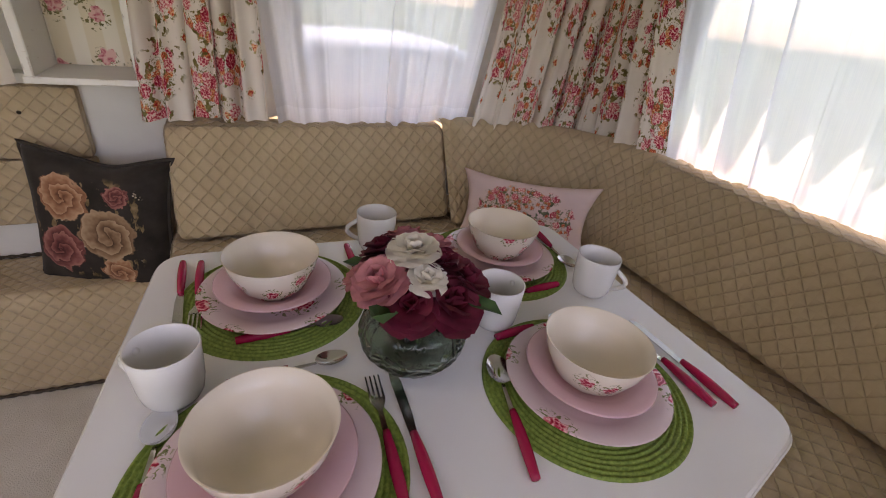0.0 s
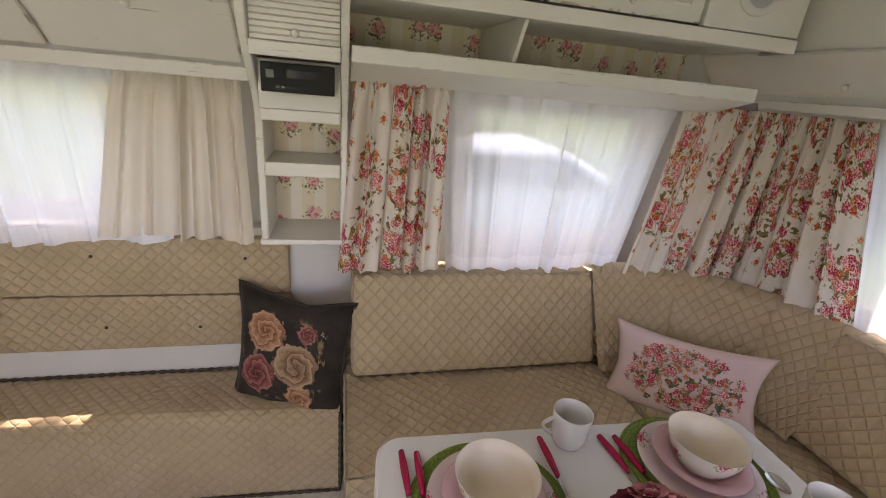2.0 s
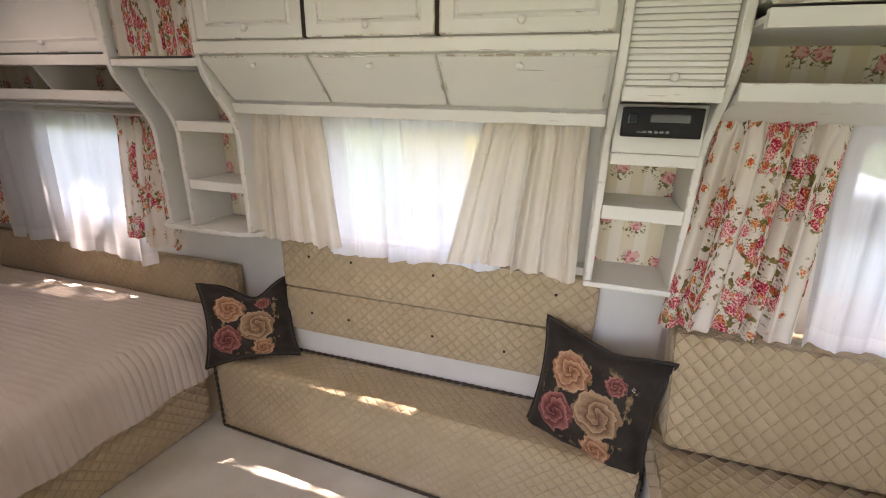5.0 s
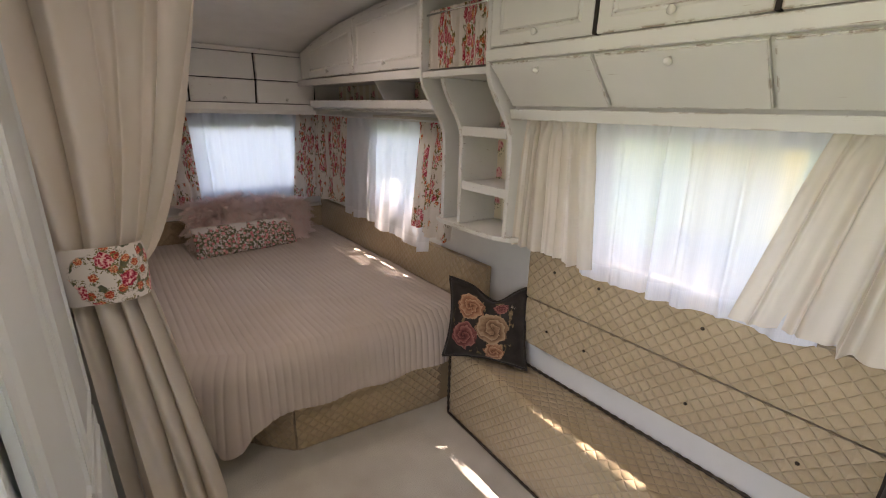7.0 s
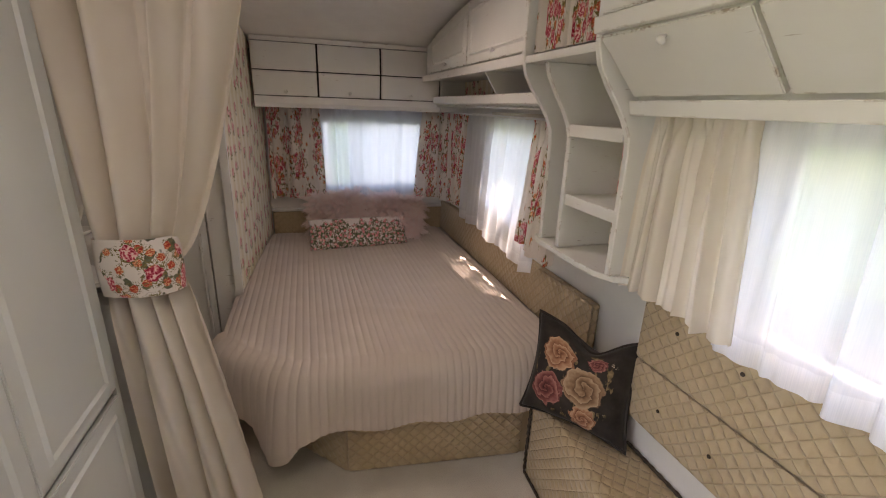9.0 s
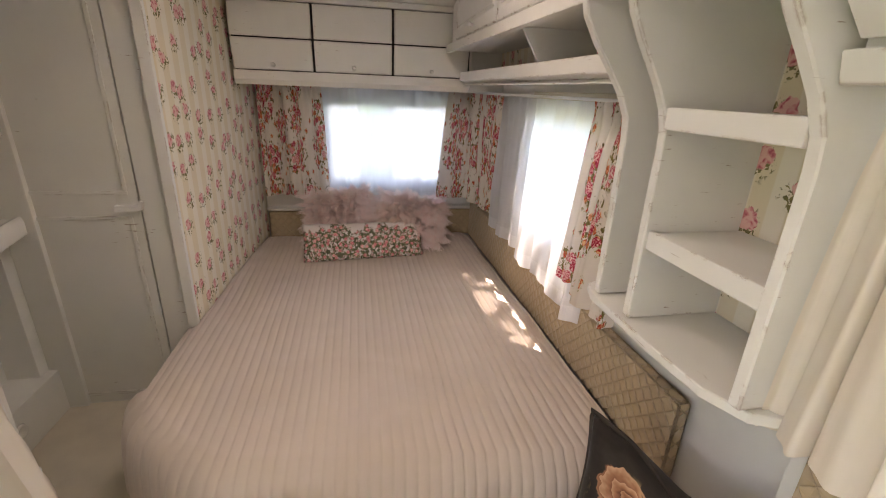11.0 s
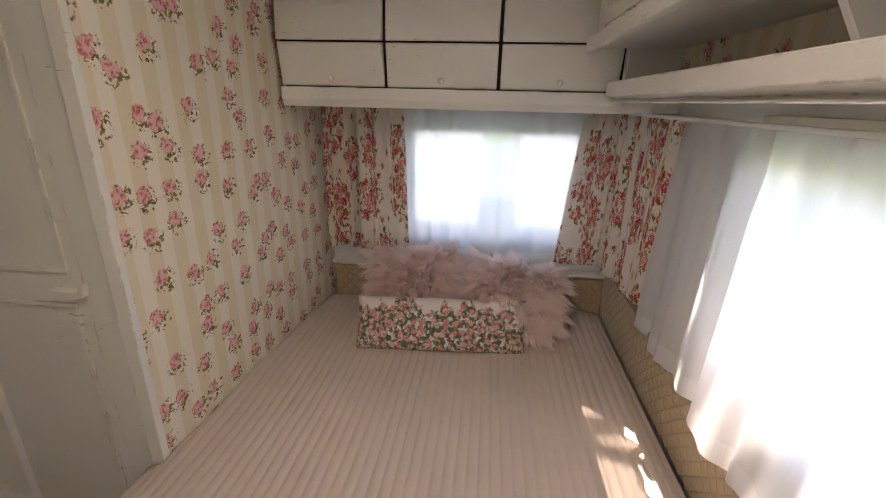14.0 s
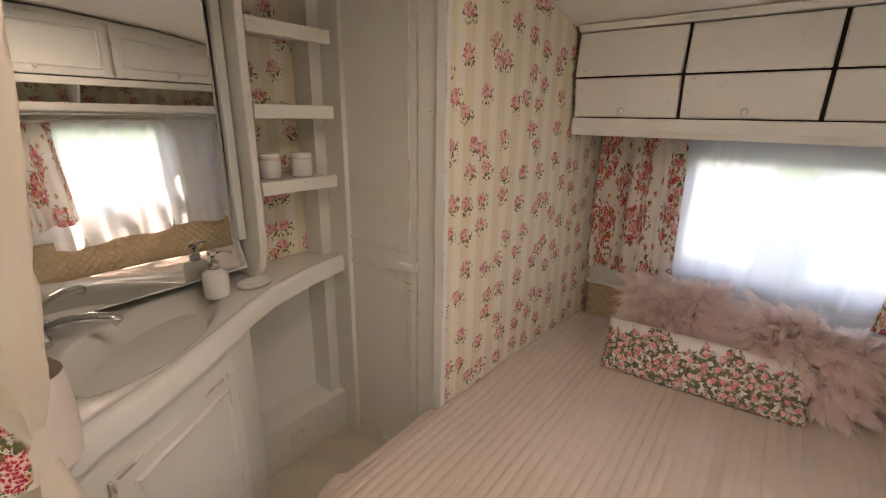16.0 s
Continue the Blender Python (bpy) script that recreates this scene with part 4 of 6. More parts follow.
# rear overhead cabinet: three doors with a crease, following the roof
rear = thing("overhead_cabinet", (-1.2, 3.0, 1.40), "white overhead cabinet with three creased doors over the rear window", "cabinet")
# dark carcass, so the slits between the doors look shaded
prism("body", [(-1.498, 1.42), (-1.135, 1.42), (-1.125, 1.462), (-1.105, 1.612), (-1.112, 1.785), (-1.498, 1.65)], "y", 2.415, 3.66, GAPSHADE, rear, bevel=0)
prism("rail", [(-1.145, 1.395), (-1.100, 1.395), (-1.085, 1.42), (-1.088, 1.462), (-1.145, 1.462)], "y", 2.412, 3.66, PAINT_OLD, rear)
for a, b in ((2.408, 2.794), (2.798, 3.192), (3.196, 3.600)):
    lo = [(-1.122, 1.466), (-1.104, 1.466), (-1.080, 1.608), (-1.100, 1.610)]
    hi = [(-1.100, 1.616), (-1.076, 1.614), (-1.090, 1.772), (-1.110, 1.772)]
    d = prism("door", lo, "y", a + 0.004, b - 0.004, PAINT_OLD, rear, bevel=0.003)
    knob(d, -1.100, (a + b) / 2, 1.492, (0.98, 0, -0.16))
    prism("upper_panel", hi, "y", a + 0.004, b - 0.004, PAINT_OLD, rear, bevel=0.003)
prism("end_panel", [(-1.10, 1.40), (-1.07, 1.40), (-1.055, 1.61), (-1.065, 1.80), (-1.11, 1.79)], "y", 3.604, 3.797, PAINT, rear)
tagged(prism("trim_rear_roof", [(-1.112, 1.776), (-1.078, 1.776), (-1.07, 1.80), (-1.10, 1.803)], "y", 2.412, 3.66, PAINT_OLD), "painted strip where the cabinet meets the ceiling", "trim", kind="structure")
# front overhead cabinet corner
front = thing("overhead_cabinet", (4.05, 2.7, 1.50), "white overhead cabinet over the front window", "cabinet")
prism("body", [(4.255, 1.505), (4.0, 1.505), (4.0, 1.535), (3.89, 1.66), (3.83, 1.83), (4.02, 1.79), (4.255, 1.59)], "y", 1.61, 3.797, PAINT, front)
prism("rail", [(4.05, 1.485), (3.985, 1.485), (3.975, 1.515), (4.05, 1.515)], "y", 1.61, 3.55, PAINT_OLD, front)
for a, b in ((1.62, 2.28), (2.29, 2.95), (2.96, 3.52)):
    panel_door(front, (3.985, b, 1.535), (3.985, a, 1.535), (3.875, a, 1.655), (3.875, b, 1.655), False, (0.5, 0.3), PAINT)
    panel_door(front, (3.874, b, 1.668), (3.874, a, 1.668), (3.816, a, 1.815), (3.816, b, 1.815), False, None, PAINT)

# curtain rails
for nm, a in (("curtain_rail", (0.94, 2.22, 3.60, 3.62, 1.428, 1.438)), ("curtain_rail", (2.50, 4.1, 3.56, 3.58, 1.462, 1.472)), ("curtain_rail", (-1.3, 0.45, 3.70, 3.72, 1.388, 1.398))):
    tagged(box(nm, *a, RAILWHITE), "slim white plastic curtain rail under the cabinets", "curtain rail")

# ---------------- curtains ----------------


def curtain(label, path, z0, z1, material, **kw):
    t = thing("curtain", (path[0][0], path[0][1], z1), label, "curtain", "window curtains")
    drape("cloth", path, z0, z1, material, t, **kw)
    return t


FL = "cream curtain printed with red and pink roses, hanging at the window"
curtain(FL, [(2.505, 3.56, 2.455, 3.55), (2.805, 3.56, 2.81, 3.55)], 1.462, 0.835, FLORAL, folds=5, amp=0.033, seed=2, hem=0.012)
curtain("white sheer curtain over the dinette window", [(2.80, 3.60, 2.86, 3.585), (3.69, 3.60, 3.58, 3.585)], 1.46, 0.815, SHEER, folds=6.8, amp=0.0252, seed=3, hem=0.012)
curtain(FL, [(3.675, 3.56, 3.565, 3.545), (3.90, 3.53, 3.83, 3.52), (4.08, 3.44, 4.05, 3.42), (4.13, 3.24, 4.12, 3.05)], 1.475, 0.79, FLORAL, folds=9, amp=0.032, seed=4, hem=0.02)
curtain("white sheer curtain over the wide front window", [(4.17, 3.26, 4.155, 3.06), (4.17, 1.75, 4.155, 1.75)], 1.50, 0.74, SHEER, folds=9.5, amp=0.0288, seed=5, hem=0.01)
CR = "plain cream curtain gathered beside the bench window"
curtain(CR, [(0.945, 3.62, 0.925, 3.61), (1.235, 3.62, 1.30, 3.61)], 1.432, 0.925, CREAM, folds=5, amp=0.030, seed=6, hem=0.012)
curtain("white sheer curtain over the bench window", [(1.20, 3.655, 1.24, 3.64), (1.92, 3.655, 1.93, 3.64)], 1.43, 0.895, SHEER, folds=6.1, amp=0.0228, seed=7, hem=0.015)
curtain(CR, [(1.86, 3.615, 1.755, 3.605), (2.185, 3.615, 2.20, 3.605)], 1.435, 0.930, CREAM, folds=5, amp=0.030, seed=8, hem=0.015)
curtain(FL, [(-1.39, 2.445, -1.395, 2.44), (-1.39, 2.80, -1.395, 2.82)], 1.40, 0.755, FLORAL, folds=4, amp=0.024, seed=9, hem=0.012)
curtain("white sheer curtain over the rear window", [(-1.435, 2.77, -1.435, 2.79), (-1.435, 3.60, -1.435, 3.58)], 1.395, 0.70, SHEER, folds=5.4, amp=0.0144, seed=10, hem=0.01)
curtain(FL, [(-1.395, 3.56, -1.395, 3.50), (-1.38, 3.70, -1.37, 3.68), (-1.26, 3.735, -1.22, 3.725), (-0.86, 3.725, -0.93, 3.715)], 1.39, 0.745, FLORAL, folds=5.5, amp=0.02, seed=11, hem=0.02)
curtain("white sheer curtain over the window beside the bed", [(-0.90, 3.745, -0.93, 3.735), (0.20, 3.745, 0.18, 3.715)], 1.385, 0.675, SHEER, folds=5.4, amp=0.024, seed=12, hem=0.035)
curtain(FL, [(0.06, 3.725, 0.02, 3.70), (0.44, 3.715, 0.42, 3.66)], 1.39, 0.80, FLORAL, folds=4.6, amp=0.03, seed=13, hem=0.03)

# dividing curtain, tied back
div = thing("dividing_curtain", (0.58, 2.3, FZ), "full-length cream curtain tied back with a floral band", "curtain")
verts, faces, uvs = [], [], []
NZ, NS = 64, 150
rnd = random.Random(31)
for j in range(NZ + 1):
    z = 1.93 + (FZ + 0.012 - 1.93) * j / NZ
    if z > 1.0:
        f = min(1, (z - 1.0) / 0.9)
        ya, yb = 2.165 - 0.065 * f ** 0.8, 2.335 + 0.27 * f ** 0.62
        xa = 0.640
    else:
        f = min(1, (1.0 - z) / 0.95)
        ya, yb = 2.165 + 0.01 * f, 2.335 + 0.13 * f ** 0.8
        xa = 0.640
    pinch = math.exp(-((z - 1.0) / 0.09) ** 2)
    for i in range(NS + 1):
        s = i / NS
        w = s * 4 * 2 * math.pi + 0.8 * math.sin(s * 8)
        amp = 0.040 * (1 - 0.45 * pinch) * (1 + 0.25 * math.sin(s * 7))
        x = xa + amp * (2.1 * abs(math.sin(w / 2 + 0.45 * math.sin(z * 3 + s * 5))) ** 0.8 - 1.1) + 0.006 * math.sin(2.2 * w + z * 4) + 0.045 * math.sin(math.pi * s)
        y = ya + (yb - ya) * s + 0.010 * math.cos(w)
        verts.append((x, y, z))
        uvs.append((s * 1.4, z))
for j in range(NZ):
    for i in range(NS):
        k = j * (NS + 1) + i
        faces.append((k, k + 1, k + NS + 2, k + NS + 1))
raw("cloth", verts, faces, CREAM, div, "", True, uvs)
verts, faces, uvs = [], [], []
for j in range(7):
    for i in range(49):
        a = 2 * math.pi * i / 48
        z = 0.925 + 0.155 * j / 6 + 0.012 * math.cos(a)
        bulge = 0.004 * math.sin(math.pi * j / 6)
        verts.append((0.668 + (0.080 + bulge) * math.cos(a) * (1 + 0.08 * math.sin(3 * a)), 2.258 + (0.096 + bulge) * math.sin(a), z))
        uvs.append(((i / 48 + 0.5) % 1 * 0.62, z))
for j in range(6):
    for i in range(48):
        k = j * 49 + i
        faces.append((k, k + 1, k + 50, k + 49))
TIE = bouquet_material("cream tie band with printed roses", (0.78, 0.72, 0.66), 0.355, 1.0, 0.13, 0.095, 15)
raw("tie_band", verts, faces, TIE, div, "tie band with printed roses", True, uvs)


# ---------------- wardrobe, locker and wash corner ----------------
ward = thing("wardrobe", (1.1, 1.9, FZ), "tall pale grey-white wardrobe with two panelled doors", "wardrobe")
box("body", 0.735, 1.50, 1.602, 2.150, FZ, 1.955, DOORPAINT, ward)
for a, b in ((0.745, 1.11), (1.115, 1.485)):
    for z0, z1, k in ((0.02, 0.66, None), (0.68, 1.93, (0.08, 0.02))):
        panel_door(ward, (b, 2.172, z0), (a, 2.172, z0), (a, 2.172, z1), (b, 2.172, z1), True, None, DOORPAINT)
knob(ward, 1.40, 2.172, 0.60, (0, 1, 0), 0.014)
tagged(box("trim_wardrobe", 0.715, 0.734, 2.10, 2.165, FZ, 1.955, DOORPAINT), "painted upright strip on the edge of the wardrobe", "trim", kind="structure")

locker = thing("locker", (-0.3, 2.1, FZ), "tall white locker with one panelled door and a moulded handle", "locker")
LX = -0.365                      # front of the locker door
box("body", -0.87, LX - 0.02, 1.70, 2.302, FZ, 1.93, PAINT, locker)
door = box("door", LX - 0.018, LX, 1.78, 2.205, 0.10, 1.90, PAINT_OLD, locker, bevel=0.004)
for z0, z1 in ((0.15, 0.925), (1.005, 1.86)):
    for a, b, c, d in ((1.815, 2.175, z0, z0 + 0.014), (1.815, 2.175, z1 - 0.014, z1), (1.815, 1.829, z0 + 0.014, z1 - 0.014), (2.161, 2.175, z0 + 0.014, z1 - 0.014)):
        box("moulding", LX, LX + 0.006, a, b, c, d, PAINT_OLD, door, bevel=0.0025)
box("side_panel", LX - 0.018, -0.300, 1.604, 1.765, FZ, 1.93, PAINT, locker)
box("side_panel", LX - 0.018, -0.345, 1.767, 1.868, FZ, 1.93, PAINT, locker)
prism("handle", [(2.13, 0.948), (2.19, 0.944), (2.22, 0.952), (2.227, 0.982), (2.215, 0.985), (2.205, 0.966), (2.13, 0.968)], "x", LX, LX + 0.025, PAINT, door)
box("post", -0.44, LX + 0.008, 2.212, 2.302, FZ, 1.93, PAINT_OLD, locker)
tagged(box("trim_partition", -0.356, -0.333, 2.304, 2.342, FZ, 1.93, PAINT_OLD), "worn painted strip on the edge of the papered partition", "trim", kind="structure")

wash = thing("wash_stand", (0.20, 1.9, 0.115), "white moulded wash stand with a corner basin and a small door", "wash stand")
TOPZ = 0.925
TRAY = 0.115                     # raised floor of the wash corner
tagged(box("floor_wash_corner", -0.363, 0.62, 1.602, 2.298, FZ + 0.001, TRAY, WASHFLOOR, bevel=0.004), "cream floor of the wash corner, a step up", "floor", kind="structure")


def wx(x):
    """Places along the wash corner, from the locker to the curtain."""
    return -0.361 + (x + 0.214) * 1.13



def counter_front(x):
    """Front edge of the counter from the locker to the curtain."""
    x = (x + 0.361) / 1.13 - 0.214
    pts = [(-0.215, 1.835), (-0.05, 1.875), (0.12, 1.94), (0.22, 2.005), (0.32, 2.085), (0.45, 2.18), (0.655, 2.30)]
    for (a, ya), (b, yb) in zip(pts, pts[1:]):
        if x <= b:
            return ya + (yb - ya) * (x - a) / (b - a)
    return pts[-1][1]


NX, NY = 58, 40
verts, faces = [], []
for i in range(NX + 1):
    x = wx(-0.214 + (0.655 + 0.214) * i / NX)
    yf = counter_front(x)
    for j in range(NY + 1):
        y = 1.602 + (yf - 1.602) * j / NY
        u = (x - wx(0.43)) / 0.20
        v = (y - (counter_front(x) - 0.215)) / 0.145
        r = math.sqrt(u * u + v * v)
        dip = 0.0 if r > 1.15 else -0.105 * min(1, max(0, (1.15 - r) / 0.5)) ** 1.3
        lip = 0.010 * math.exp(-((yf - y - 0.012) / 0.012) ** 2) - (0.012 if yf - y < 0.004 else 0)
        verts.append((x, y, TOPZ + dip + lip))
for i in range(NX):
    for j in range(NY):
        k = i * (NY + 1) + j
        faces.append((k, k + NY + 1, k + NY + 2, k + 1))
nv0 = len(verts)
for i in range(NX + 1):
    x = wx(-0.214 + (0.655 + 0.214) * i / NX)
    verts.append((x, counter_front(x), TOPZ - 0.055))
for i in range(NX):
    faces.append((i * (NY + 1) + NY, (i + 1) * (NY + 1) + NY, nv0 + i + 1, nv0 + i))
raw("counter", verts, faces, PORCELAIN, wash)
lathe("drain", [(0.0, 0.0), (0.022, 0.0), (0.024, 0.004), (0.02, 0.006), (0.0, 0.004)], CHROME, wash, n=20, at=(wx(0.43), 1.975, TOPZ - 0.104))
prism("cabinet", [(wx(x), y) for x, y in ((0.655, 2.27), (0.655, 1.603), (0.21, 1.603), (0.21, 1.955), (0.30, 2.045), (0.45, 2.155))], "z", TRAY, TOPZ - 0.056, PAINT, wash)
panel_door(wash, (wx(0.60), 2.256, 0.23), (wx(0.295), 2.050, 0.23), (wx(0.295), 2.050, 0.79), (wx(0.60), 2.256, 0.79), True, (0.93, 0.2), PAINT_OLD)
box("back_panel", wx(-0.214), wx(0.209), 1.64, 1.655, TRAY, TOPZ - 0.056, PAINT, wash)
box("floor_step", wx(-0.214), wx(0.209), 1.656, 1.80, TRAY, 0.30, PAINT, wash)
ob = lathe("waste_cap", [(0.0, 0.004), (0.018, 0.006), (0.024, 0.010), (0.027, 0.004), (0.03, 0.0)], PORCELAIN, None, n=24)
ob.data.transform(Matrix.Translation((wx(0.02), 1.80, 0.215)) @ Matrix.Rotation(radians(-90), 4, "X"))
hang(ob, wash)
tap = thing("tap", (wx(0.60), 1.85, TOPZ), "chrome mixer tap reaching over the basin", "tap")
lathe("base", [(0.024, 0), (0.024, 0.02), (0.018, 0.03), (0.018, 0.06), (0.0, 0.066)], CHROME, tap, n=24, at=(wx(0.60), 1.84, TOPZ - 0.002))
tube("spout", [(wx(0.60), 1.84, TOPZ + 0.04), (wx(0.56), 1.87, TOPZ + 0.06), (wx(0.52), 1.905, TOPZ + 0.066), (wx(0.49), 1.93, TOPZ + 0.06), (wx(0.478), 1.94, TOPZ + 0.045)], 0.012, CHROME, tap, n=12)

mir = thing("mirror", (0.40, 1.79, 0.95), "large frameless mirror in a white board over the basin", "mirror")
prism("glass", [(wx(x), z + 0.165) for x, z in ((0.655, 0.790), (0.655, 1.76), (0.155, 1.76), (0.150, 1.0), (0.140, 0.87), (0.128, 0.81))], "y", 1.784, 1.788, MIRROR, mir, bevel=0)
prism("backing", [(wx(x), z + 0.165) for x, z in ((0.655, 0.786), (0.655, 1.76), (0.150, 1.76), (0.145, 1.0), (0.13, 0.87), (0.115, 0.80))], "y", 1.70, 1.783, DOORPAINT, mir, bevel=0)
prism("edge_board", [(1.603, 0.935), (1.82, 0.935), (1.855, 0.97), (1.882, 1.05), (1.882, 1.93), (1.603, 1.93)], "x", wx(0.096), wx(0.118), PAINT, mir, bevel=0.004)
box("edge_strip", wx(0.122), wx(0.145), 1.789, 1.812, 1.07, 1.92, DOORPAINT, mir)
niche = thing("niche_shelf", (-0.18, 1.75, 0.93), "three white niche shelves on rose wallpaper", "shelf")
box("back", -0.298, wx(0.095), 1.655, 1.672, 0.927, 1.93, PAPER_X, niche, bevel=0)
for z in (1.250, 1.482, 1.715):
    box("shelf", -0.298, wx(0.095), 1.673, 1.868, z - 0.014, z, PAINT, niche)
    box("shelf_edge", -0.298, wx(0.095), 1.868, 1.885, z - 0.038, z + 0.004, PAINT_OLD, niche)


def jar(x, y, z, r, label):
    t = thing("jar", (x, y, z), label, "jar", "jars on the niche shelf")
    lathe("body", [(r * 0.95, 0), (r, 0.006), (r * 1.02, 0.03), (r, 0.058), (r * 0.9, 0.062)], JARCHINA, t, n=28, at=(x, y, z))
    lathe("lid", [(r * 0.94, 0.0), (r * 0.97, 0.012), (r * 0.9, 0.018), (0, 0.019)], CUPCHINA, t, n=28, at=(x, y, z + 0.062))


JARCHINA = plain("white china glaze of the wash stand", (0.72, 0.70, 0.67), 0.16, vary=0.03)
jar(wx(0.020), 1.795, 1.252, 0.036, "small white lidded jar with a printed rose")
jar(wx(-0.075), 1.815, 1.252, 0.036, "small white lidded jar with a printed rose")
soap = thing("soap_dispenser", (0.150, 1.850, TOPZ), "white glazed soap dispenser with a printed rose and a steel pump", "soap dispenser")
lathe("bottle", [(0.032, 0), (0.036, 0.006), (0.037, 0.06), (0.033, 0.078), (0.016, 0.088)], JARCHINA, soap, n=28, at=(0.150, 1.850, TOPZ))
lathe("pump", [(0.016, 0.088), (0.016, 0.108), (0.006, 0.110), (0.006, 0.128), (0.013, 0.130), (0.013, 0.142), (0, 0.143)], STEEL, soap, n=18, at=(0.150, 1.850, TOPZ))
tube("nozzle", [(0.150, 1.850, TOPZ + 0.136), (0.123, 1.865, TOPZ + 0.137), (0.103, 1.876, TOPZ + 0.132)], 0.004, STEEL, soap)
dish = thing("soap_dish", (0.035, 1.860, TOPZ), "white ribbed oval soap dish", "soap dish")
ob = lathe("bowl", [(0.0, 0.003), (0.036, 0.003), (0.048, 0.016), (0.052, 0.016), (0.044, 0.0), (0.0, 0.0)], CUPCHINA, None, n=32, warp=lambda a, z: 1 + 0.02 * math.sin(16 * a))
ob.data.transform(Matrix.Translation((0.035, 1.860, TOPZ + 0.002)) @ Matrix.Diagonal((1.15, 0.75, 1, 1)))
hang(ob, dish)

# ---------------- bed ----------------
bed = thing("bed", (-0.45, 3.1, FZ), "fixed double bed under a taupe ribbed cover hanging over its foot", "bed")
base_out = [(-1.48, 2.435), (-0.30, 2.345), (0.05, 2.44), (0.30, 2.65), (0.455, 2.79), (0.545, 3.54), (0.548, 3.755), (-1.48, 3.755)]
prism("base", base_out, "z", FZ, 0.345, QUILT, bed, "quilted bed base")


def quilt_wall(name, a, b, z0, z1, parent, out=0.012, label="", back=0.03):
    """A quilted upright panel between two plan points, facing right of the way from a to b."""
    a, b = Vector((*a, 0)), Vector((*b, 0))
    d = (b - a)
    n = Vector((d.y, -d.x, 0)).normalized()
    mid = (a + b) / 2 + n * (out - back / 2) + Vector((0, 0, (z0 + z1) / 2))
    m = Matrix.Translation(mid) @ Matrix.Rotation(math.atan2(d.y, d.x), 4, "Z")
    return slab(name, (d.length, back, z1 - z0), m, QUILT, parent, label, r=0.01, relief=quilt_relief, faces_on=("-y",))


for a, b in zip(base_out[1:6], base_out[2:6]):
    quilt_wall("base_panel", a, b, FZ + 0.002, 0.345, bed)
# cover: top sheet in stitched channels along the bed, falling over the foot
verts, faces = [], []
FOOT = [(2.305, 0.10), (2.33, 0.175), (2.376, 0.24), (2.45, 0.32), (2.52, 0.385), (2.595, 0.437), (2.66, 0.462), (2.80, 0.482), (2.98, 0.502), (3.545, 0.555), (3.70, 0.565)]


def foot_x(y):
    for (a, xa), (b, xb) in zip(FOOT, FOOT[1:]):
        if y <= b:
            return xa + (xb - xa) * max(0, y - a) / (b - a)
    return FOOT[-1][1]


ZB = 0.475
NYB, NXB, NDROP, NSIDE = 420, 70, 22, 8
HEAD = -1.465
YB0, YB1 = 2.305, 3.735
for i in range(-NSIDE, NYB + 1):
    y = YB0 + (YB1 - YB0) * max(i, 0) / NYB
    sink = 0.27 * (-i / NSIDE) ** 1.1 if i < 0 else 0.0
    rib = abs(math.sin(math.pi * y / 0.031)) ** 0.32
    edge = 0.02 * math.exp(-((y - YB0) / 0.035) ** 2) + 0.02 * math.exp(-((YB1 - y) / 0.035) ** 2)
    fx = foot_x(y) - 0.012
    for j in range(NXB + 1):
        x = HEAD + (fx - 0.03 - HEAD) * j / NXB
        wr = 0.009 * noise.noise((x * 2.2, y * 3.5, 1.0)) + 0.004 * noise.noise((x * 9, y * 7, 4.0))
        wr += 0.007 * math.exp(-((x - 0.10 - 0.25 * (y - 3.2) + 0.03 * math.sin(9 * y)) / 0.03) ** 2) * max(0, math.sin((y - 2.6) * 2.9)) * (y > 2.6)
        head = -0.02 * math.exp(-((x - HEAD) / 0.03) ** 2)
        yy = max(y - sink * 0.08, part_y(x) + 0.004) if x < -0.33 else y - sink * 0.08
        verts.append((x, yy, ZB + wr + 0.009 * rib - edge + head - sink))
    drop = 0.255 - 0.02 * (y - 3.2) + 0.12 * math.exp(-((y - 2.57) / 0.07) ** 2)
    for j in range(1, NDROP + 1):
        f = j / NDROP
        bulge = 0.064 * (1 - math.exp(-6 * f)) + 0.012 * f + 0.012 * math.sin(y * 22) * f + (0.05 * f * math.exp(-((y - 2.57) / 0.07) ** 2))
        z = ZB - 0.006 - drop * f ** 1.15
        slope = (foot_x(y + 0.01) - foot_x(y - 0.01)) / 0.02
        out = Vector((1, -slope, 0)).normalized() * (bulge + 0.009 * rib)
        verts.append((fx - 0.03 + out.x, y + out.y - sink * 0.08, min(z, ZB - sink)))
row = NXB + NDROP + 1
for i in range(NYB + NSIDE):
    for j in range(row - 1):
        k = i * row + j
        faces.append((k, k + 1, k + row + 1, k + row))
raw("bed_cover", verts, faces, SPREAD, bed, "taupe ribbed bed cover")
slab("side_cushion", (2.10, 0.045, 0.25), pose(-0.42, 3.770, 0.575, 0, 0, 0), QUILT, None, r=0.012, relief=quilt_relief, faces_on=("-y", "+z"))
tagged(bpy.data.objects["side_cushion"], "long beige quilted side cushion along the bed wall", "cushion")
tagged(slab("head_panel", (0.03, 1.34, 0.18), pose(-1.478, 3.10, 0.545), QUILT, None, r=0.01, relief=quilt_relief, faces_on=("+x",)), "low beige quilted panel at the head of the bed", "cushion")
tagged(prism("trim_ledge", [(-1.498, 0.640), (-1.455, 0.640), (-1.447, 0.647), (-1.447, 0.657), (-1.498, 0.665)], "y", 2.425, 3.797, PAINT_OLD), "white ledge above the head of the bed", "trim", kind="structure")


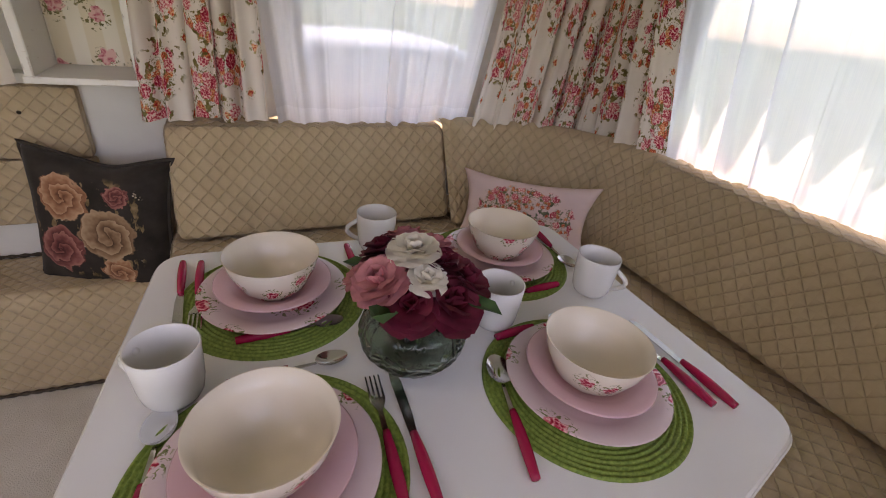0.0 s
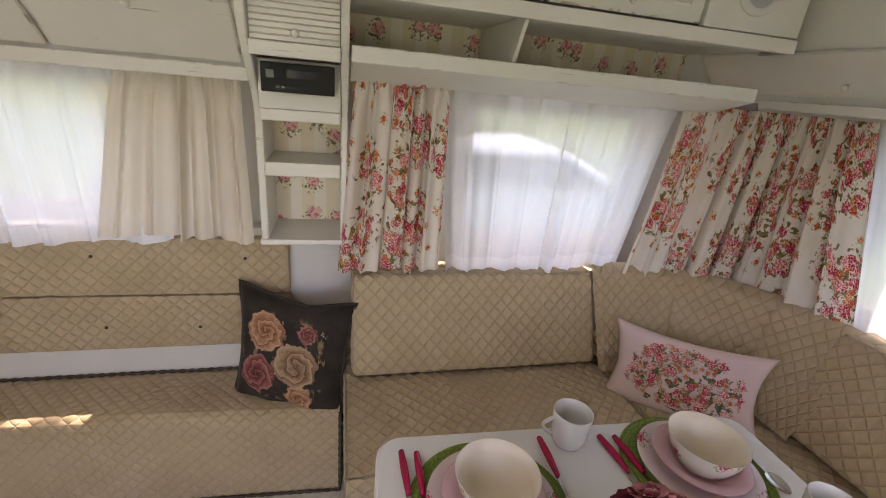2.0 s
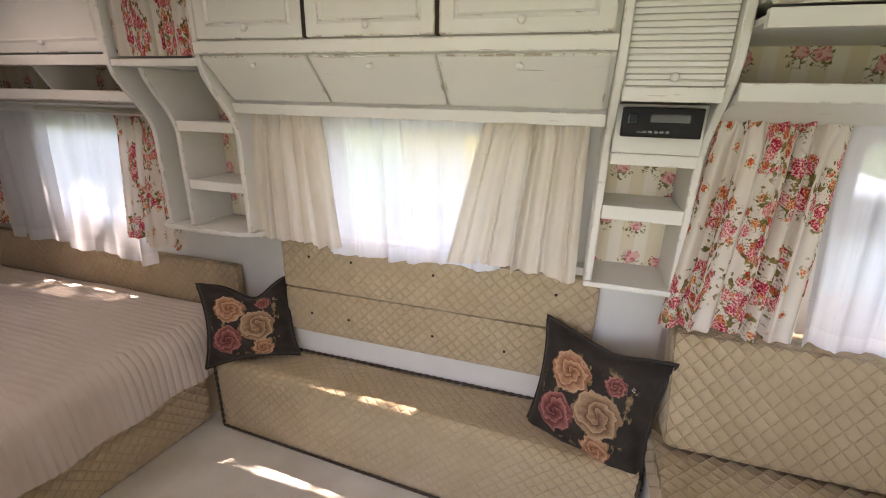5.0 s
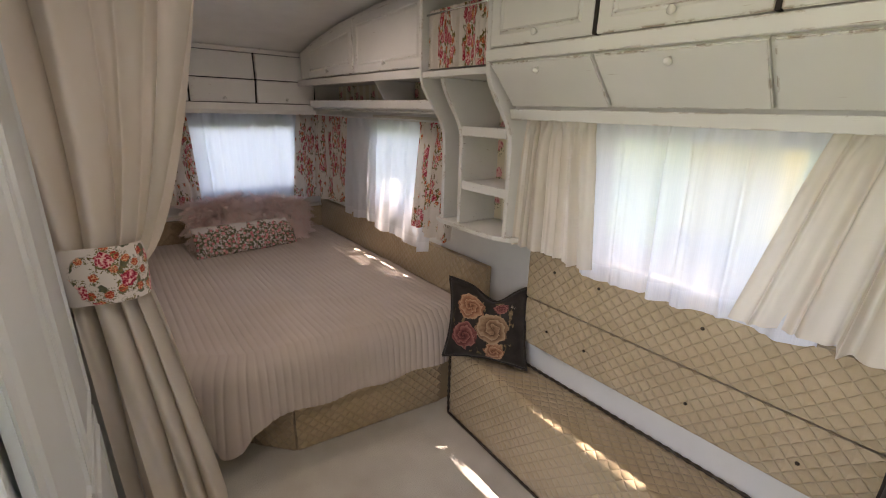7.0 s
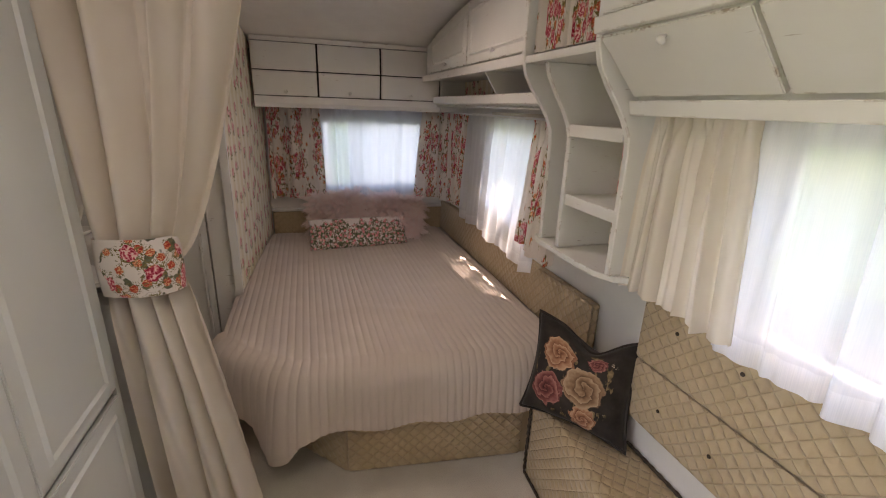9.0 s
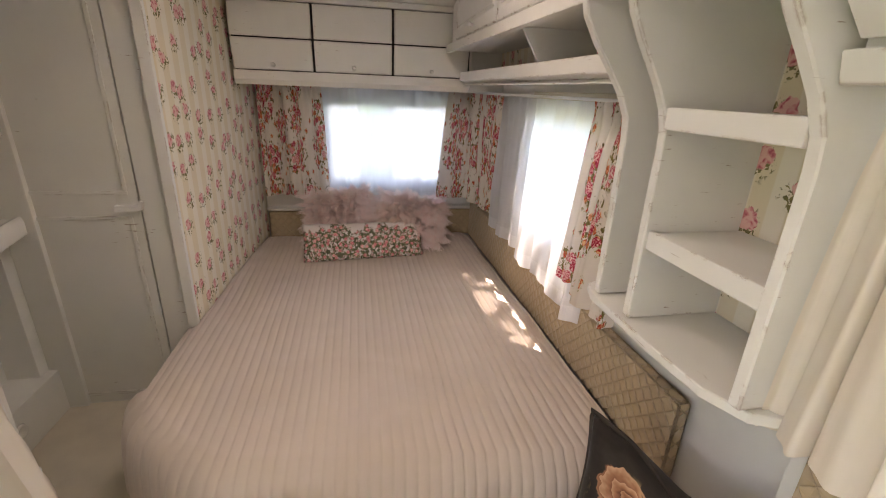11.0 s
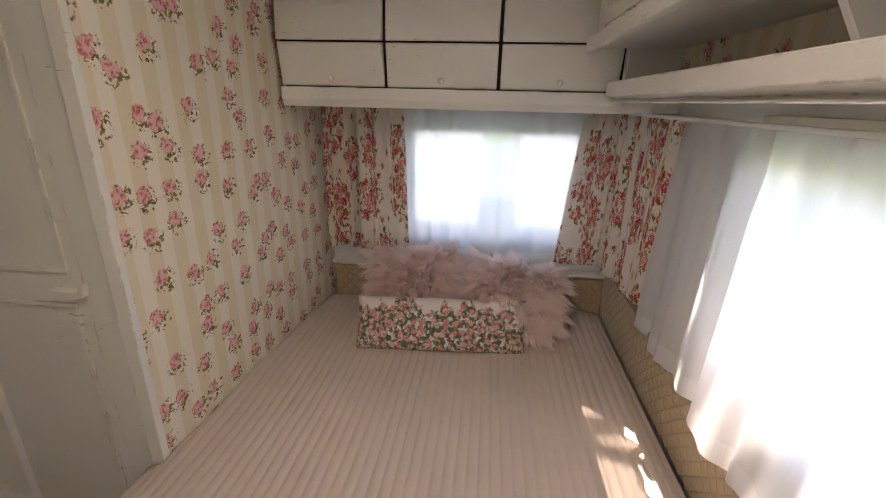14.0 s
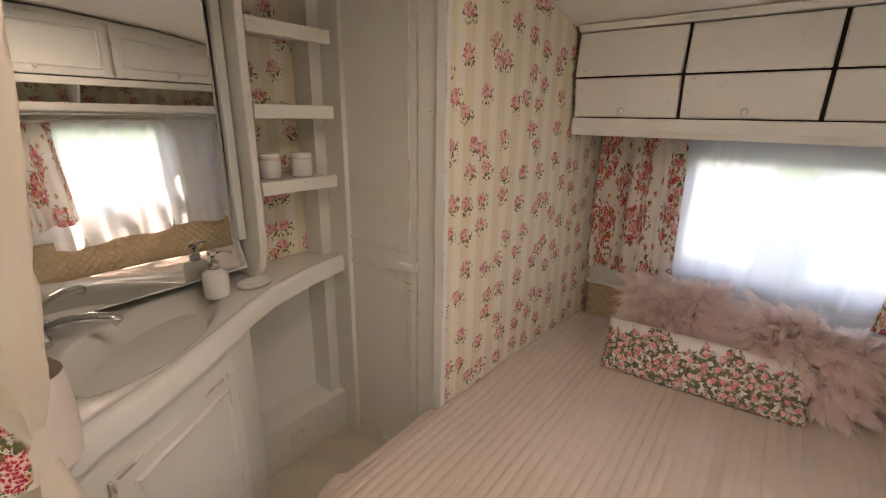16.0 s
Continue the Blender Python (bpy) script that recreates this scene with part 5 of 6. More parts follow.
def pillow(name, w, h, d, m, material, label, category, trim=None, n=34, sag=0.0, pull_in=0.10, chop=0.0):
    """A stuffed cushion: two bulging faces meeting in a seam, corners drawn out a little."""
    t = thing(name, m.translation, label, category)
    verts, faces, uvs = [], [], []
    for side in (1, -1):
        base = len(verts)
        for j in range(n + 1):
            for i in range(n + 1):
                u, v = 2 * i / n - 1, 2 * j / n - 1
                pull = 1 - pull_in * (1 - u * u) * abs(v) ** 3
                pull2 = 1 - pull_in * (1 - v * v) * abs(u) ** 3
                thick = ((1 - u ** 4) * (1 - v ** 4)) ** 0.55
                wr = 0.004 * noise.noise((u * 4 + w, v * 4, side)) * thick
                x, z = u * w / 2 * pull2, v * h / 2 * pull
                dip = math.exp(-((u - 0.15) / 0.42) ** 2) * max(0.0, v) ** 2
                z -= chop * dip
                wr += 0.012 * thick * math.sin(9 * (u + 0.3 * v)) * abs(v) ** 3 + (0.02 * dip * thick if chop else 0.0)
                verts.append(m @ Vector((x, -side * (d / 2 * thick + wr) + sag * v * v, z)))
                uvs.append(((u + 1) / 2 * (1 if side > 0 else 1), (v + 1) / 2))
        for j in range(n):
            for i in range(n):
                k = base + j * (n + 1) + i
                f = (k, k + 1, k + n + 2, k + n + 1)
                faces.append(f if side > 0 else f[::-1])
    verts, faces, uvs = weld(verts, faces, uvs)
    cover = raw("cover", verts, faces, material, t, "", True, uvs)
    if trim is not None:
        ring = []
        for a in range(121):
            s = a / 120 * 4
            k, f = int(s) % 4, s - int(s)
            u, v = [(-1 + 2 * f, -1), (1, -1 + 2 * f), (1 - 2 * f, 1), (-1, 1 - 2 * f)][k]
            pull = 1 - pull_in * (1 - u * u) * abs(v) ** 3
            pull2 = 1 - pull_in * (1 - v * v) * abs(u) ** 3
            dip = chop * math.exp(-((u - 0.15) / 0.42) ** 2) * max(0.0, v) ** 2
            ring.append(m @ Vector((u * w / 2 * pull2 * 1.01, sag * v * v, v * h / 2 * pull * 1.01 - dip)))
        tube("piping", ring, 0.006, trim, t)
    return t


DP = "dark brown cushion printed with peach roses"
pillow("scatter_cushion", 0.44, 0.46, 0.13, pose(2.305, 3.555, 0.505, -9, 2, -22), DARKPILLOW, DP + ", beside the dinette", "cushion", DARKCLOTH, pull_in=0.12, chop=0.02)
pillow("scatter_cushion", 0.40, 0.38, 0.13, pose(0.81, 3.60, 0.515, -17, -2, 33), DARKPILLOW, DP + ", by the bed", "cushion", DARKCLOTH, pull_in=0.13, chop=0.07)
pillow("scatter_cushion", 0.52, 0.31, 0.11, pose(3.645, 3.175, 0.575, -28, -4, -45), PINKPILLOW, "pale pink cushion with a printed rose bouquet in the dinette corner", "cushion", None, pull_in=0.17)
pillow("bolster_cushion", 0.68, 0.215, 0.10, pose(-1.03, 3.022, 0.572, -24, 0, 94), BOLSTER, "oblong cream cushion with a printed flower garden on the bed", "cushion", None, pull_in=0.02)


def fur_cushion(at, w, h, d, lean, seed, label, tip=0):
    m = pose(*at, 0, 0, 90) @ pose(0, 0, 0, lean, tip, 0)
    t = pillow("fur_cushion", w, h, d, m, FUR, label, "cushion")
    rnd = random.Random(seed)
    verts, faces = [], []
    for _ in range(620):
        u, v = rnd.uniform(-1, 1), rnd.uniform(-1, 1)
        side = 1 if rnd.random() < 0.78 else -1
        n = Vector((u * 1.1 * abs(u), -side * 0.8, v * 0.9 * abs(v) + 0.12)).normalized()
        n = (n + Vector((rnd.gauss(0, 0.4), rnd.gauss(0, 0.3), rnd.gauss(0, 0.4)))).normalized()
        long = rnd.uniform(0.055, 0.105)
        droop = Vector((rnd.uniform(-0.022, 0.022), -0.006, -0.026))
        # a lock: strands that rise apart and meet towards the tip
        for _k in range(26):
            a, b2 = u + rnd.gauss(0, 0.075), v + rnd.gauss(0, 0.085)
            a, b2 = max(-1, min(1, a)), max(-1, min(1, b2))
            thick = ((1 - a ** 4) * (1 - b2 ** 4)) ** 0.55
            p = Vector((a * w / 2, -side * d / 2 * thick, b2 * h / 2))
            pull = Vector(((u - a) * w / 2, 0, (v - b2) * h / 2))
            L = long * rnd.uniform(0.75, 1.12)
            s = n.orthogonal().normalized() * 0.0020
            jit = Vector((rnd.gauss(0, 0.004), rnd.gauss(0, 0.004), rnd.gauss(0, 0.004)))
            mid, tip2 = p + n * L * 0.55 + pull * 0.35 + droop * 0.3, p + n * L + pull * 0.7 + droop + jit
            q = [p - s, p + s, mid + s * 0.8, mid - s * 0.8, tip2]
            b = len(verts)
            verts += [m @ x for x in q]
            faces += [(b, b + 1, b + 2, b + 3), (b + 3, b + 2, b + 4)]
    tagged(raw("fur", verts, faces, FUR, t, "long pale pink fur"), kind="stuff")


fur_cushion((-1.235, 2.89, 0.655), 0.35, 0.29, 0.20, -16, 3, "pale pink long-haired fur cushion at the head of the bed", -7)
fur_cushion((-1.215, 3.30, 0.64), 0.36, 0.28, 0.20, -18, 4, "pale pink long-haired fur cushion at the head of the bed", 8)

# ---------------- padded bench ----------------
bench = thing("padded_bench", (1.6, 3.58, FZ), "low beige quilted bench with dark corded edges", "bench")
BX0, BX1 = 0.655, 2.475


def bench_front(x):
    return 3.515 - 0.062 * (x - BX0) / (BX1 - BX0) * 1.6


verts, faces, uvs = [], [], []
NL = int((BX1 - BX0) / 0.011)
rows = []
for k in range(31):
    rows.append((0.0, FZ + (0.30 - FZ) * k / 30))
rows += [(0.004, 0.318), (0.014, 0.330), (0.030, 0.336)]
for k in range(1, 22):
    rows.append((None, k / 21))
for i in range(NL + 1):
    x = BX0 + (BX1 - BX0) * i / NL
    yf, dist, prev = bench_front(x), 0.0, None
    for o, z in rows:
        if o is None:
            y, zz = yf + 0.03 + (3.733 - yf - 0.03) * z, 0.336 - 0.022 * z
            nrm = Vector((0, 0.05, 1))
        else:
            y, zz = yf + o, z
            nrm = Vector((0, -1, 0)) if o < 0.01 else Vector((0, -0.6, 0.8))
        p = Vector((x, y, zz))
        dist += (p - prev).length if prev else 0
        prev = p
        verts.append(p + nrm * quilt(x, dist))
        uvs.append((x, dist))
R = len(rows)
for i in range(NL):
    for j in range(R - 1):
        k = i * R + j
        faces.append((k, k + R, k + R + 1, k + 1))
for i in (0, NL):
    ring = [i * R + j for j in range(R)]
    verts.append((BX0 + (BX1 - BX0) * i / NL, 3.733, FZ))
    faces.append(tuple(ring + [len(verts) - 1]))
    uvs.append((0, 0))
raw("cover", verts, faces, QUILT, bench, "", True, uvs)
cord("cord_edging", [(BX0, bench_front(BX0) - 0.004, 0.335), (BX0, bench_front(BX0) - 0.005, FZ + 0.008), (BX1, bench_front(BX1) - 0.005, FZ + 0.008), (BX1, bench_front(BX1) - 0.004, 0.335)], bench, "dark twisted cord")
cord("cord_edging", [(BX0 + 0.3, 3.727, 0.322), (BX1 - 0.25, 3.727, 0.322)], bench, "dark twisted cord")
seatback = thing("bench_backrest", (1.6, 3.72, 0.45), "beige quilted wall backrest in two padded rows with small studs", "backrest")
slab("lower_pad", (1.345, 0.05, 0.222), pose(1.617, 3.722, 0.560), QUILT, seatback, r=0.014, relief=quilt_relief, faces_on=("-y", "+z"))
slab("upper_pad", (1.345, 0.05, 0.222), pose(1.617, 3.718, 0.783), QUILT, seatback, r=0.014, relief=quilt_relief, faces_on=("-y", "+z"))
for x, z in ((1.089, 0.83), (1.294, 0.83), (1.661, 0.825), (2.14, 0.817), (1.078, 0.553), (1.266, 0.551), (1.66, 0.547), (1.965, 0.538)):
    ob = lathe("stud", [(0.006, 0), (0.005, 0.003), (0, 0.005)], PIPING, None, n=10)
    ob.data.transform(Matrix.Translation((x, 3.696 if z < 0.7 else 3.692, z)) @ Matrix.Rotation(radians(90), 4, "X"))
    hang(ob, seatback)

# ---------------- dinette ----------------
SEAT = 0.475
sofa = thing("dinette_bench", (3.0, 3.4, FZ), "beige quilted dinette seat running round the corner", "sofa")
slab("seat_cushion", (1.0, 0.72, 0.12), pose(2.985, 3.36, SEAT - 0.06), QUILT, sofa, r=0.02, relief=quilt_relief, faces_on=("+z", "-y", "-x"))
slab("seat_cushion", (0.72, 1.95, 0.12), pose(3.855, 2.70, SEAT - 0.062), QUILT, sofa, r=0.02, relief=quilt_relief, faces_on=("+z", "-x"))
prism("box_base", [(2.50, 3.02), (3.52, 3.02), (3.52, 1.72), (4.25, 1.72), (4.25, 3.79), (2.50, 3.79)], "z", FZ, SEAT - 0.125, PAINT, sofa)


def lean_warp(h, top, bot):
    """Leaning cushions: the lower edge stands further out than the top."""
    return lambda p: Vector((p.x, p.y - (bot - top) * (0.5 - p.z / h), p.z))


nb = slab("backrest", (0.95, 0.14, 0.335), pose(2.986, 3.612, 0.655), QUILT, sofa, "north backrest cushion", r=0.03, relief=quilt_relief, faces_on=("-y", "+z", "+x", "-x"), warp=lean_warp(0.335, 0.0, 0.15))
# corner wedge, three sewn panels bending round
verts, faces, uvs = [], [], []
NC, NZC = 100, 34
cx_, cy_ = 3.452, 2.95


def corner_plan(s, f):
    """Plan of the corner backrest front at s from north to east, f from foot to top."""
    a = s * math.pi / 2
    out = 0.17 * (1 - f) + 0.0
    r_n, r_e = 0.545 - out, 0.600 - out
    p = 2.6
    ca, sa = max(1e-4, math.cos(a)), max(1e-4, math.sin(a))
    rr = 1 / ((ca ** p + sa ** p) ** (1 / p))
    return cx_ + r_e * sa * rr, cy_ + r_n * ca * rr * 1.06


for i in range(NC + 1):
    s = i / NC
    seam = min(abs(s - 0.36), abs(s - 0.68), s + 0.004)
    dent = 0.018 * math.exp(-(seam / 0.014) ** 2)
    for j in range(NZC + 9):
        if j <= NZC:
            f = j / NZC
            x, y = corner_plan(s, f)
            z = 0.488 + (0.822 - 0.488) * f
            o = dent - quilt(s * 0.95, z)
        else:
            k = (j - NZC) / 8
            x, y = corner_plan(s, 1.0)
            a = s * math.pi / 2
            x, y = x + math.sin(a) * 0.12 * k, y + math.cos(a) * 0.12 * k
            z = 0.822 + 0.020 * math.sin(math.pi * min(1, k * 1.0))
            o = dent
        a = s * math.pi / 2
        verts.append((x + math.sin(a) * o, y + math.cos(a) * o, z))
        uvs.append((s * 0.95, z))
RR = NZC + 9
for i in range(NC):
    for j in range(RR - 1):
        k = i * RR + j
        faces.append((k, k + RR, k + RR + 1, k + 1))
raw("corner_backrest", verts, faces, QUILT, sofa, "corner backrest in three sewn panels", True, uvs)
slab("backrest", (1.38, 0.14, 0.345), pose(4.118, 2.352, 0.668, 0, 0, -90), QUILT, sofa, "front backrest cushion", r=0.03, relief=quilt_relief, faces_on=("-y", "+z", "+x", "-x"), warp=lean_warp(0.335, 0.0, 0.15))

# fillers added behind the backrest joints to block light leaking through
box("backrest_gap_filler", 3.40, 3.54, 3.64, 3.79, 0.48, 0.785, QUILT, sofa, bevel=0.02)
box("backrest_gap_filler", 4.19, 4.25, 2.86, 3.02, 0.48, 0.785, QUILT, sofa, bevel=0.02)

# ---------------- table ----------------
TZ = 0.742
table = thing("dinette_table", (2.97, 2.47, FZ), "glossy white dinette table with rounded corners", "table")


def rounded(corners, r, n=8):
    out = []
    for i, c in enumerate(corners):
        p, q = Vector(corners[i - 1]), Vector(corners[(i + 1) % len(corners)])
        c = Vector(c)
        a, b = (p - c).normalized(), (q - c).normalized()
        for k in range(n + 1):
            f = k / n
            s, e = c + a * r, c + b * r
            out.append(tuple(s * (1 - f) ** 2 + c * 2 * f * (1 - f) + e * f ** 2))
    return out


prism("tabletop", rounded([(2.466, 2.062), (3.17, 2.090), (3.436, 2.150), (3.460, 2.835), (2.556, 2.872)], 0.055), "z", TZ - 0.030, TZ, TABLETOP, table, bevel=0.004)
prism("edge_strip", rounded([(2.463, 2.059), (3.17, 2.087), (3.439, 2.147), (3.463, 2.838), (2.553, 2.875)], 0.056), "z", TZ - 0.024, TZ - 0.008, RAILWHITE, table, bevel=0.002)
box("leg", 2.93, 3.0, 2.40, 2.55, FZ, TZ - 0.031, PAINT, table)
box("foot", 2.75, 3.18, 2.36, 2.59, FZ, FZ + 0.03, PAINT, table)


def placemat(x, y):
    t = thing("placemat", (x, y, TZ), "round green woven placemat on the table", "placemat", "place settings")
    prof = [(0.0, 0.002)]
    R0 = 0.158
    for k in range(1, 22):
        r = R0 * k / 21
        prof += [(r - 0.0058, 0.0032), (r - 0.0038, 0.0042), (r - 0.0018, 0.0032), (r - 0.0002, 0.0006)]
    prof += [(R0, 0.0), (0.0, 0.0)]
    lathe("weave", prof, MATGREEN, t, n=64, at=(x, y, TZ))


def dish_stack(x, y, turn=0.0):
    z = TZ + 0.0042
    pl = thing("dinner_plate", (x, y, z), "pink china dinner plate printed with roses", "plate", "place settings")
    ob = lathe("plate", [(0.0, 0.002), (0.075, 0.002), (0.085, 0.006), (0.122, 0.016), (0.124, 0.018), (0.122, 0.0195), (0.085, 0.010), (0.075, 0.006), (0.0, 0.006)], PLATE, None, n=56)
    ob.matrix_basis = pose(x, y, z, 0, 0, turn * 57)
    hang(ob, pl)
    so = thing("soup_plate", (x, y, z + 0.006), "rose pink china soup plate", "plate", "place settings")
    lathe("plate", [(0.0, 0.001), (0.042, 0.001), (0.050, 0.006), (0.070, 0.022), (0.094, 0.030), (0.0965, 0.032), (0.094, 0.034), (0.068, 0.027), (0.047, 0.010), (0.0, 0.006)], PINKCHINA, so, n=56, at=(x, y, z + 0.006))
    bo = thing("bowl", (x, y, z + 0.013), "cream china bowl with roses printed round the outside", "bowl", "place settings")
    ob = lathe("outside", [(0.0, 0.0), (0.036, 0.0), (0.037, 0.005), (0.055, 0.020), (0.070, 0.050), (0.077, 0.074), (0.0775, 0.0765)], BOWLCHINA, None, n=56, cap=False)
    ob.matrix_basis = pose(x, y, z + 0.013, 0, 0, turn * 57)
    hang(ob, bo)
    lathe("inside", [(0.0775, 0.0765), (0.0755, 0.0765), (0.068, 0.050), (0.053, 0.023), (0.035, 0.010), (0.0, 0.008)], BOWLIN, bo, n=56, at=(x, y, z + 0.013), cap=False)


def cup(x, y, turn):
    t = thing("cup", (x, y, TZ), "plain white china cup standing on the table", "cup", "place settings")
    m = pose(x, y, TZ, 0, 0, turn)
    lathe("cup_body", [(0.0, 0.0), (0.025, 0.0), (0.031, 0.004), (0.0365, 0.014), (0.0395, 0.032), (0.0412, 0.060), (0.0425, 0.088), (0.0415, 0.0895), (0.040, 0.088), (0.0385, 0.055), (0.035, 0.020), (0.027, 0.009), (0.0, 0.007)], CUPCHINA, t, n=44, at=(x, y, TZ))
    pts = [m @ Vector((0.0365 + 0.026 * math.sin(math.pi * k / 12), 0, 0.072 - 0.048 * k / 12)) for k in range(13)]
    tube("handle", pts, 0.0048, CUPCHINA, t, n=8)


def handle_mesh(t, m, l0, l1, z=0.006):
    n = 14
    pts = [m @ Vector((l0 + (l1 - l0) * k / n, 0, z + 0.001 * math.sin(math.pi * k / n))) for k in range(n + 1)]
    tube("handle", pts, lambda f: 0.0052 + 0.0026 * math.sin(math.pi * min(1, f * 0.9 + 0.1)), REDPLASTIC, t, "raspberry red plastic handle", 10)


def blade(name, outline, m, t, z=0.004, dish=0.0, thick=0.0022):
    bm = bmesh.new()
    up = [bm.verts.new(m @ Vector((x, y, z))) for x, y in outline]
    dn = [bm.verts.new(m @ Vector((x, y, z - thick))) for x, y in outline]
    bm.faces.new(up), bm.faces.new(dn[::-1])
    for i in range(len(outline)):
        j = (i + 1) % len(outline)
        bm.faces.new((up[i], dn[i], dn[j], up[j]))
    bmesh.ops.recalc_face_normals(bm, faces=bm.faces)
    return part(name, bm, STEEL, t)


def knife(x, y, turn):
    t = thing("table_knife", (x, y, TZ), "steel table knife with a raspberry red handle", "knife", "cutlery")
    m = pose(x, y, TZ + 0.002, 0, 0, turn)
    handle_mesh(t, m, 0.0, 0.10)
    blade("blade", [(0.098, -0.005), (0.13, -0.008), (0.19, -0.009), (0.212, -0.004), (0.217, 0.004), (0.19, 0.006), (0.098, 0.005)], m, t)


def fork(x, y, turn):
    t = thing("fork", (x, y, TZ), "steel fork with a raspberry red handle", "fork", "cutlery")
    m = pose(x, y, TZ + 0.002, 0, 0, turn)
    handle_mesh(t, m, 0.0, 0.10)
    blade("neck", [(0.098, -0.004), (0.135, -0.003), (0.150, -0.010), (0.158, -0.011), (0.158, 0.011), (0.150, 0.010), (0.135, 0.003), (0.098, 0.004)], m, t)
    for k in range(4):
        yy = -0.0093 + 0.0062 * k
        blade("tine", [(0.156, yy - 0.0016), (0.198, yy - 0.0010), (0.2, yy), (0.198, yy + 0.0010), (0.156, yy + 0.0016)], m, t)


def spoon(x, y, turn, size=1.0):
    t = thing("spoon", (x, y, TZ), "steel spoon with a raspberry red handle", "spoon", "cutlery")
    m = pose(x, y, TZ + 0.002, 0, 0, turn) @ Matrix.Scale(size, 4)
    handle_mesh(t, m, 0.0, 0.10)
    blade("neck", [(0.098, -0.004), (0.150, -0.0025), (0.150, 0.0025), (0.098, 0.004)], m, t)
    verts, faces = [], []
    for i in range(9):
        for k in range(24):
            r, a = i / 8, 2 * math.pi * k / 24
            verts.append(m @ Vector((0.175 + 0.030 * r * math.cos(a) * (1 + 0.12 * math.cos(a)), 0.0195 * r * math.sin(a), 0.0085 - 0.0075 * (1 - r * r))))
    for i in range(8):
        for k in range(24):
            l = (k + 1) % 24
            faces.append((i * 24 + k, i * 24 + l, (i + 1) * 24 + l, (i + 1) * 24 + k))
    raw("spoon_bowl", verts, faces, STEEL, t)


SETS = ((2.750, 2.674), (3.222, 2.695), (3.163, 2.325), (2.712, 2.330))
for i, (x, y) in enumerate(SETS):
    placemat(x, y)
    dish_stack(x, y, i * 1.3 + 0.4)
cup(2.607, 2.487, 150)
cup(3.100, 2.500, 20)
cup(3.351, 2.532, -60)
cup(2.972, 2.806, 170)


def lay(kind, end, tip, size=1.0):
    """Lays a piece of cutlery from its handle's end towards its tip."""
    turn = math.degrees(math.atan2(tip[1] - end[1], tip[0] - end[0]))
    end = (end[0] + 0.009, end[1] + 0.004)
    if kind is spoon:
        spoon(end[0], end[1], turn, size)
    else:
        kind(end[0], end[1], turn)


lay(knife, (2.590, 2.817), (2.593, 2.60))
lay(fork, (2.621, 2.809), (2.615, 2.60))
lay(spoon, (2.673, 2.564), (2.83, 2.572), 0.80)
lay(spoon, (2.901, 2.815), (2.893, 2.60))
lay(spoon, (2.989, 2.213), (3.056, 2.451))
lay(fork, (3.319, 2.218), (3.325, 2.44))
lay(knife, (3.351, 2.204), (3.352, 2.438))
lay(spoon, (3.072, 2.452), (3.26, 2.468), 0.80)
lay(spoon, (2.565, 2.255), (2.590, 2.463))
lay(fork, (2.832, 2.235), (2.851, 2.447))
lay(knife, (2.868, 2.222), (2.880, 2.444))
lay(spoon, (2.660, 2.478), (2.818, 2.486), 0.80)
lay(knife, (3.045, 2.803), (3.065, 2.59))
lay(fork, (3.080, 2.797), (3.092, 2.59))
lay(spoon, (3.285, 2.561), (3.12, 2.552), 0.80)
lay(spoon, (3.382, 2.800), (3.362, 2.60), 0.95)

# ---------------- vase with roses ----------------
vx, vy = 2.930, 2.466
vase = thing("vase", (vx, vy, TZ), "round green cut-glass vase on the table", "vase")
OUTER = ((0.040, 0.0), (0.060, 0.010), (0.078, 0.034), (0.082, 0.054), (0.074, 0.080), (0.056, 0.098), (0.058, 0.103))
profile = [(0.0, 0.0)]
for (ra, za), (rb, zb) in zip(OUTER, OUTER[1:]):
    profile += [(ra + (rb - ra) * k / 9, za + (zb - za) * k / 9) for k in range(9)]
profile += [OUTER[-1], (0.053, 0.103), (0.051, 0.098), (0.068, 0.079), (0.075, 0.054), (0.071, 0.036), (0.052, 0.016), (0.0, 0.010)]


def cut(a, z):
    """Feathered cuts that meet in a row of upright leaves."""
    leaf = abs((a * 9 / (2 * math.pi)) % 1 - 0.5) * 2
    return 1 + 0.015 * math.sin(z * 560 + leaf * 8) * (0.3 + 0.7 * leaf) - 0.02 * (leaf < 0.08)


lathe("glass", profile, VASEGLASS, vase, n=180, at=(vx, vy, TZ + 0.001), warp=cut)
bouquet = thing("rose_bouquet", (vx, vy, TZ + 0.10), "bouquet of dark red, dusty pink and cream silk roses", "flowers")


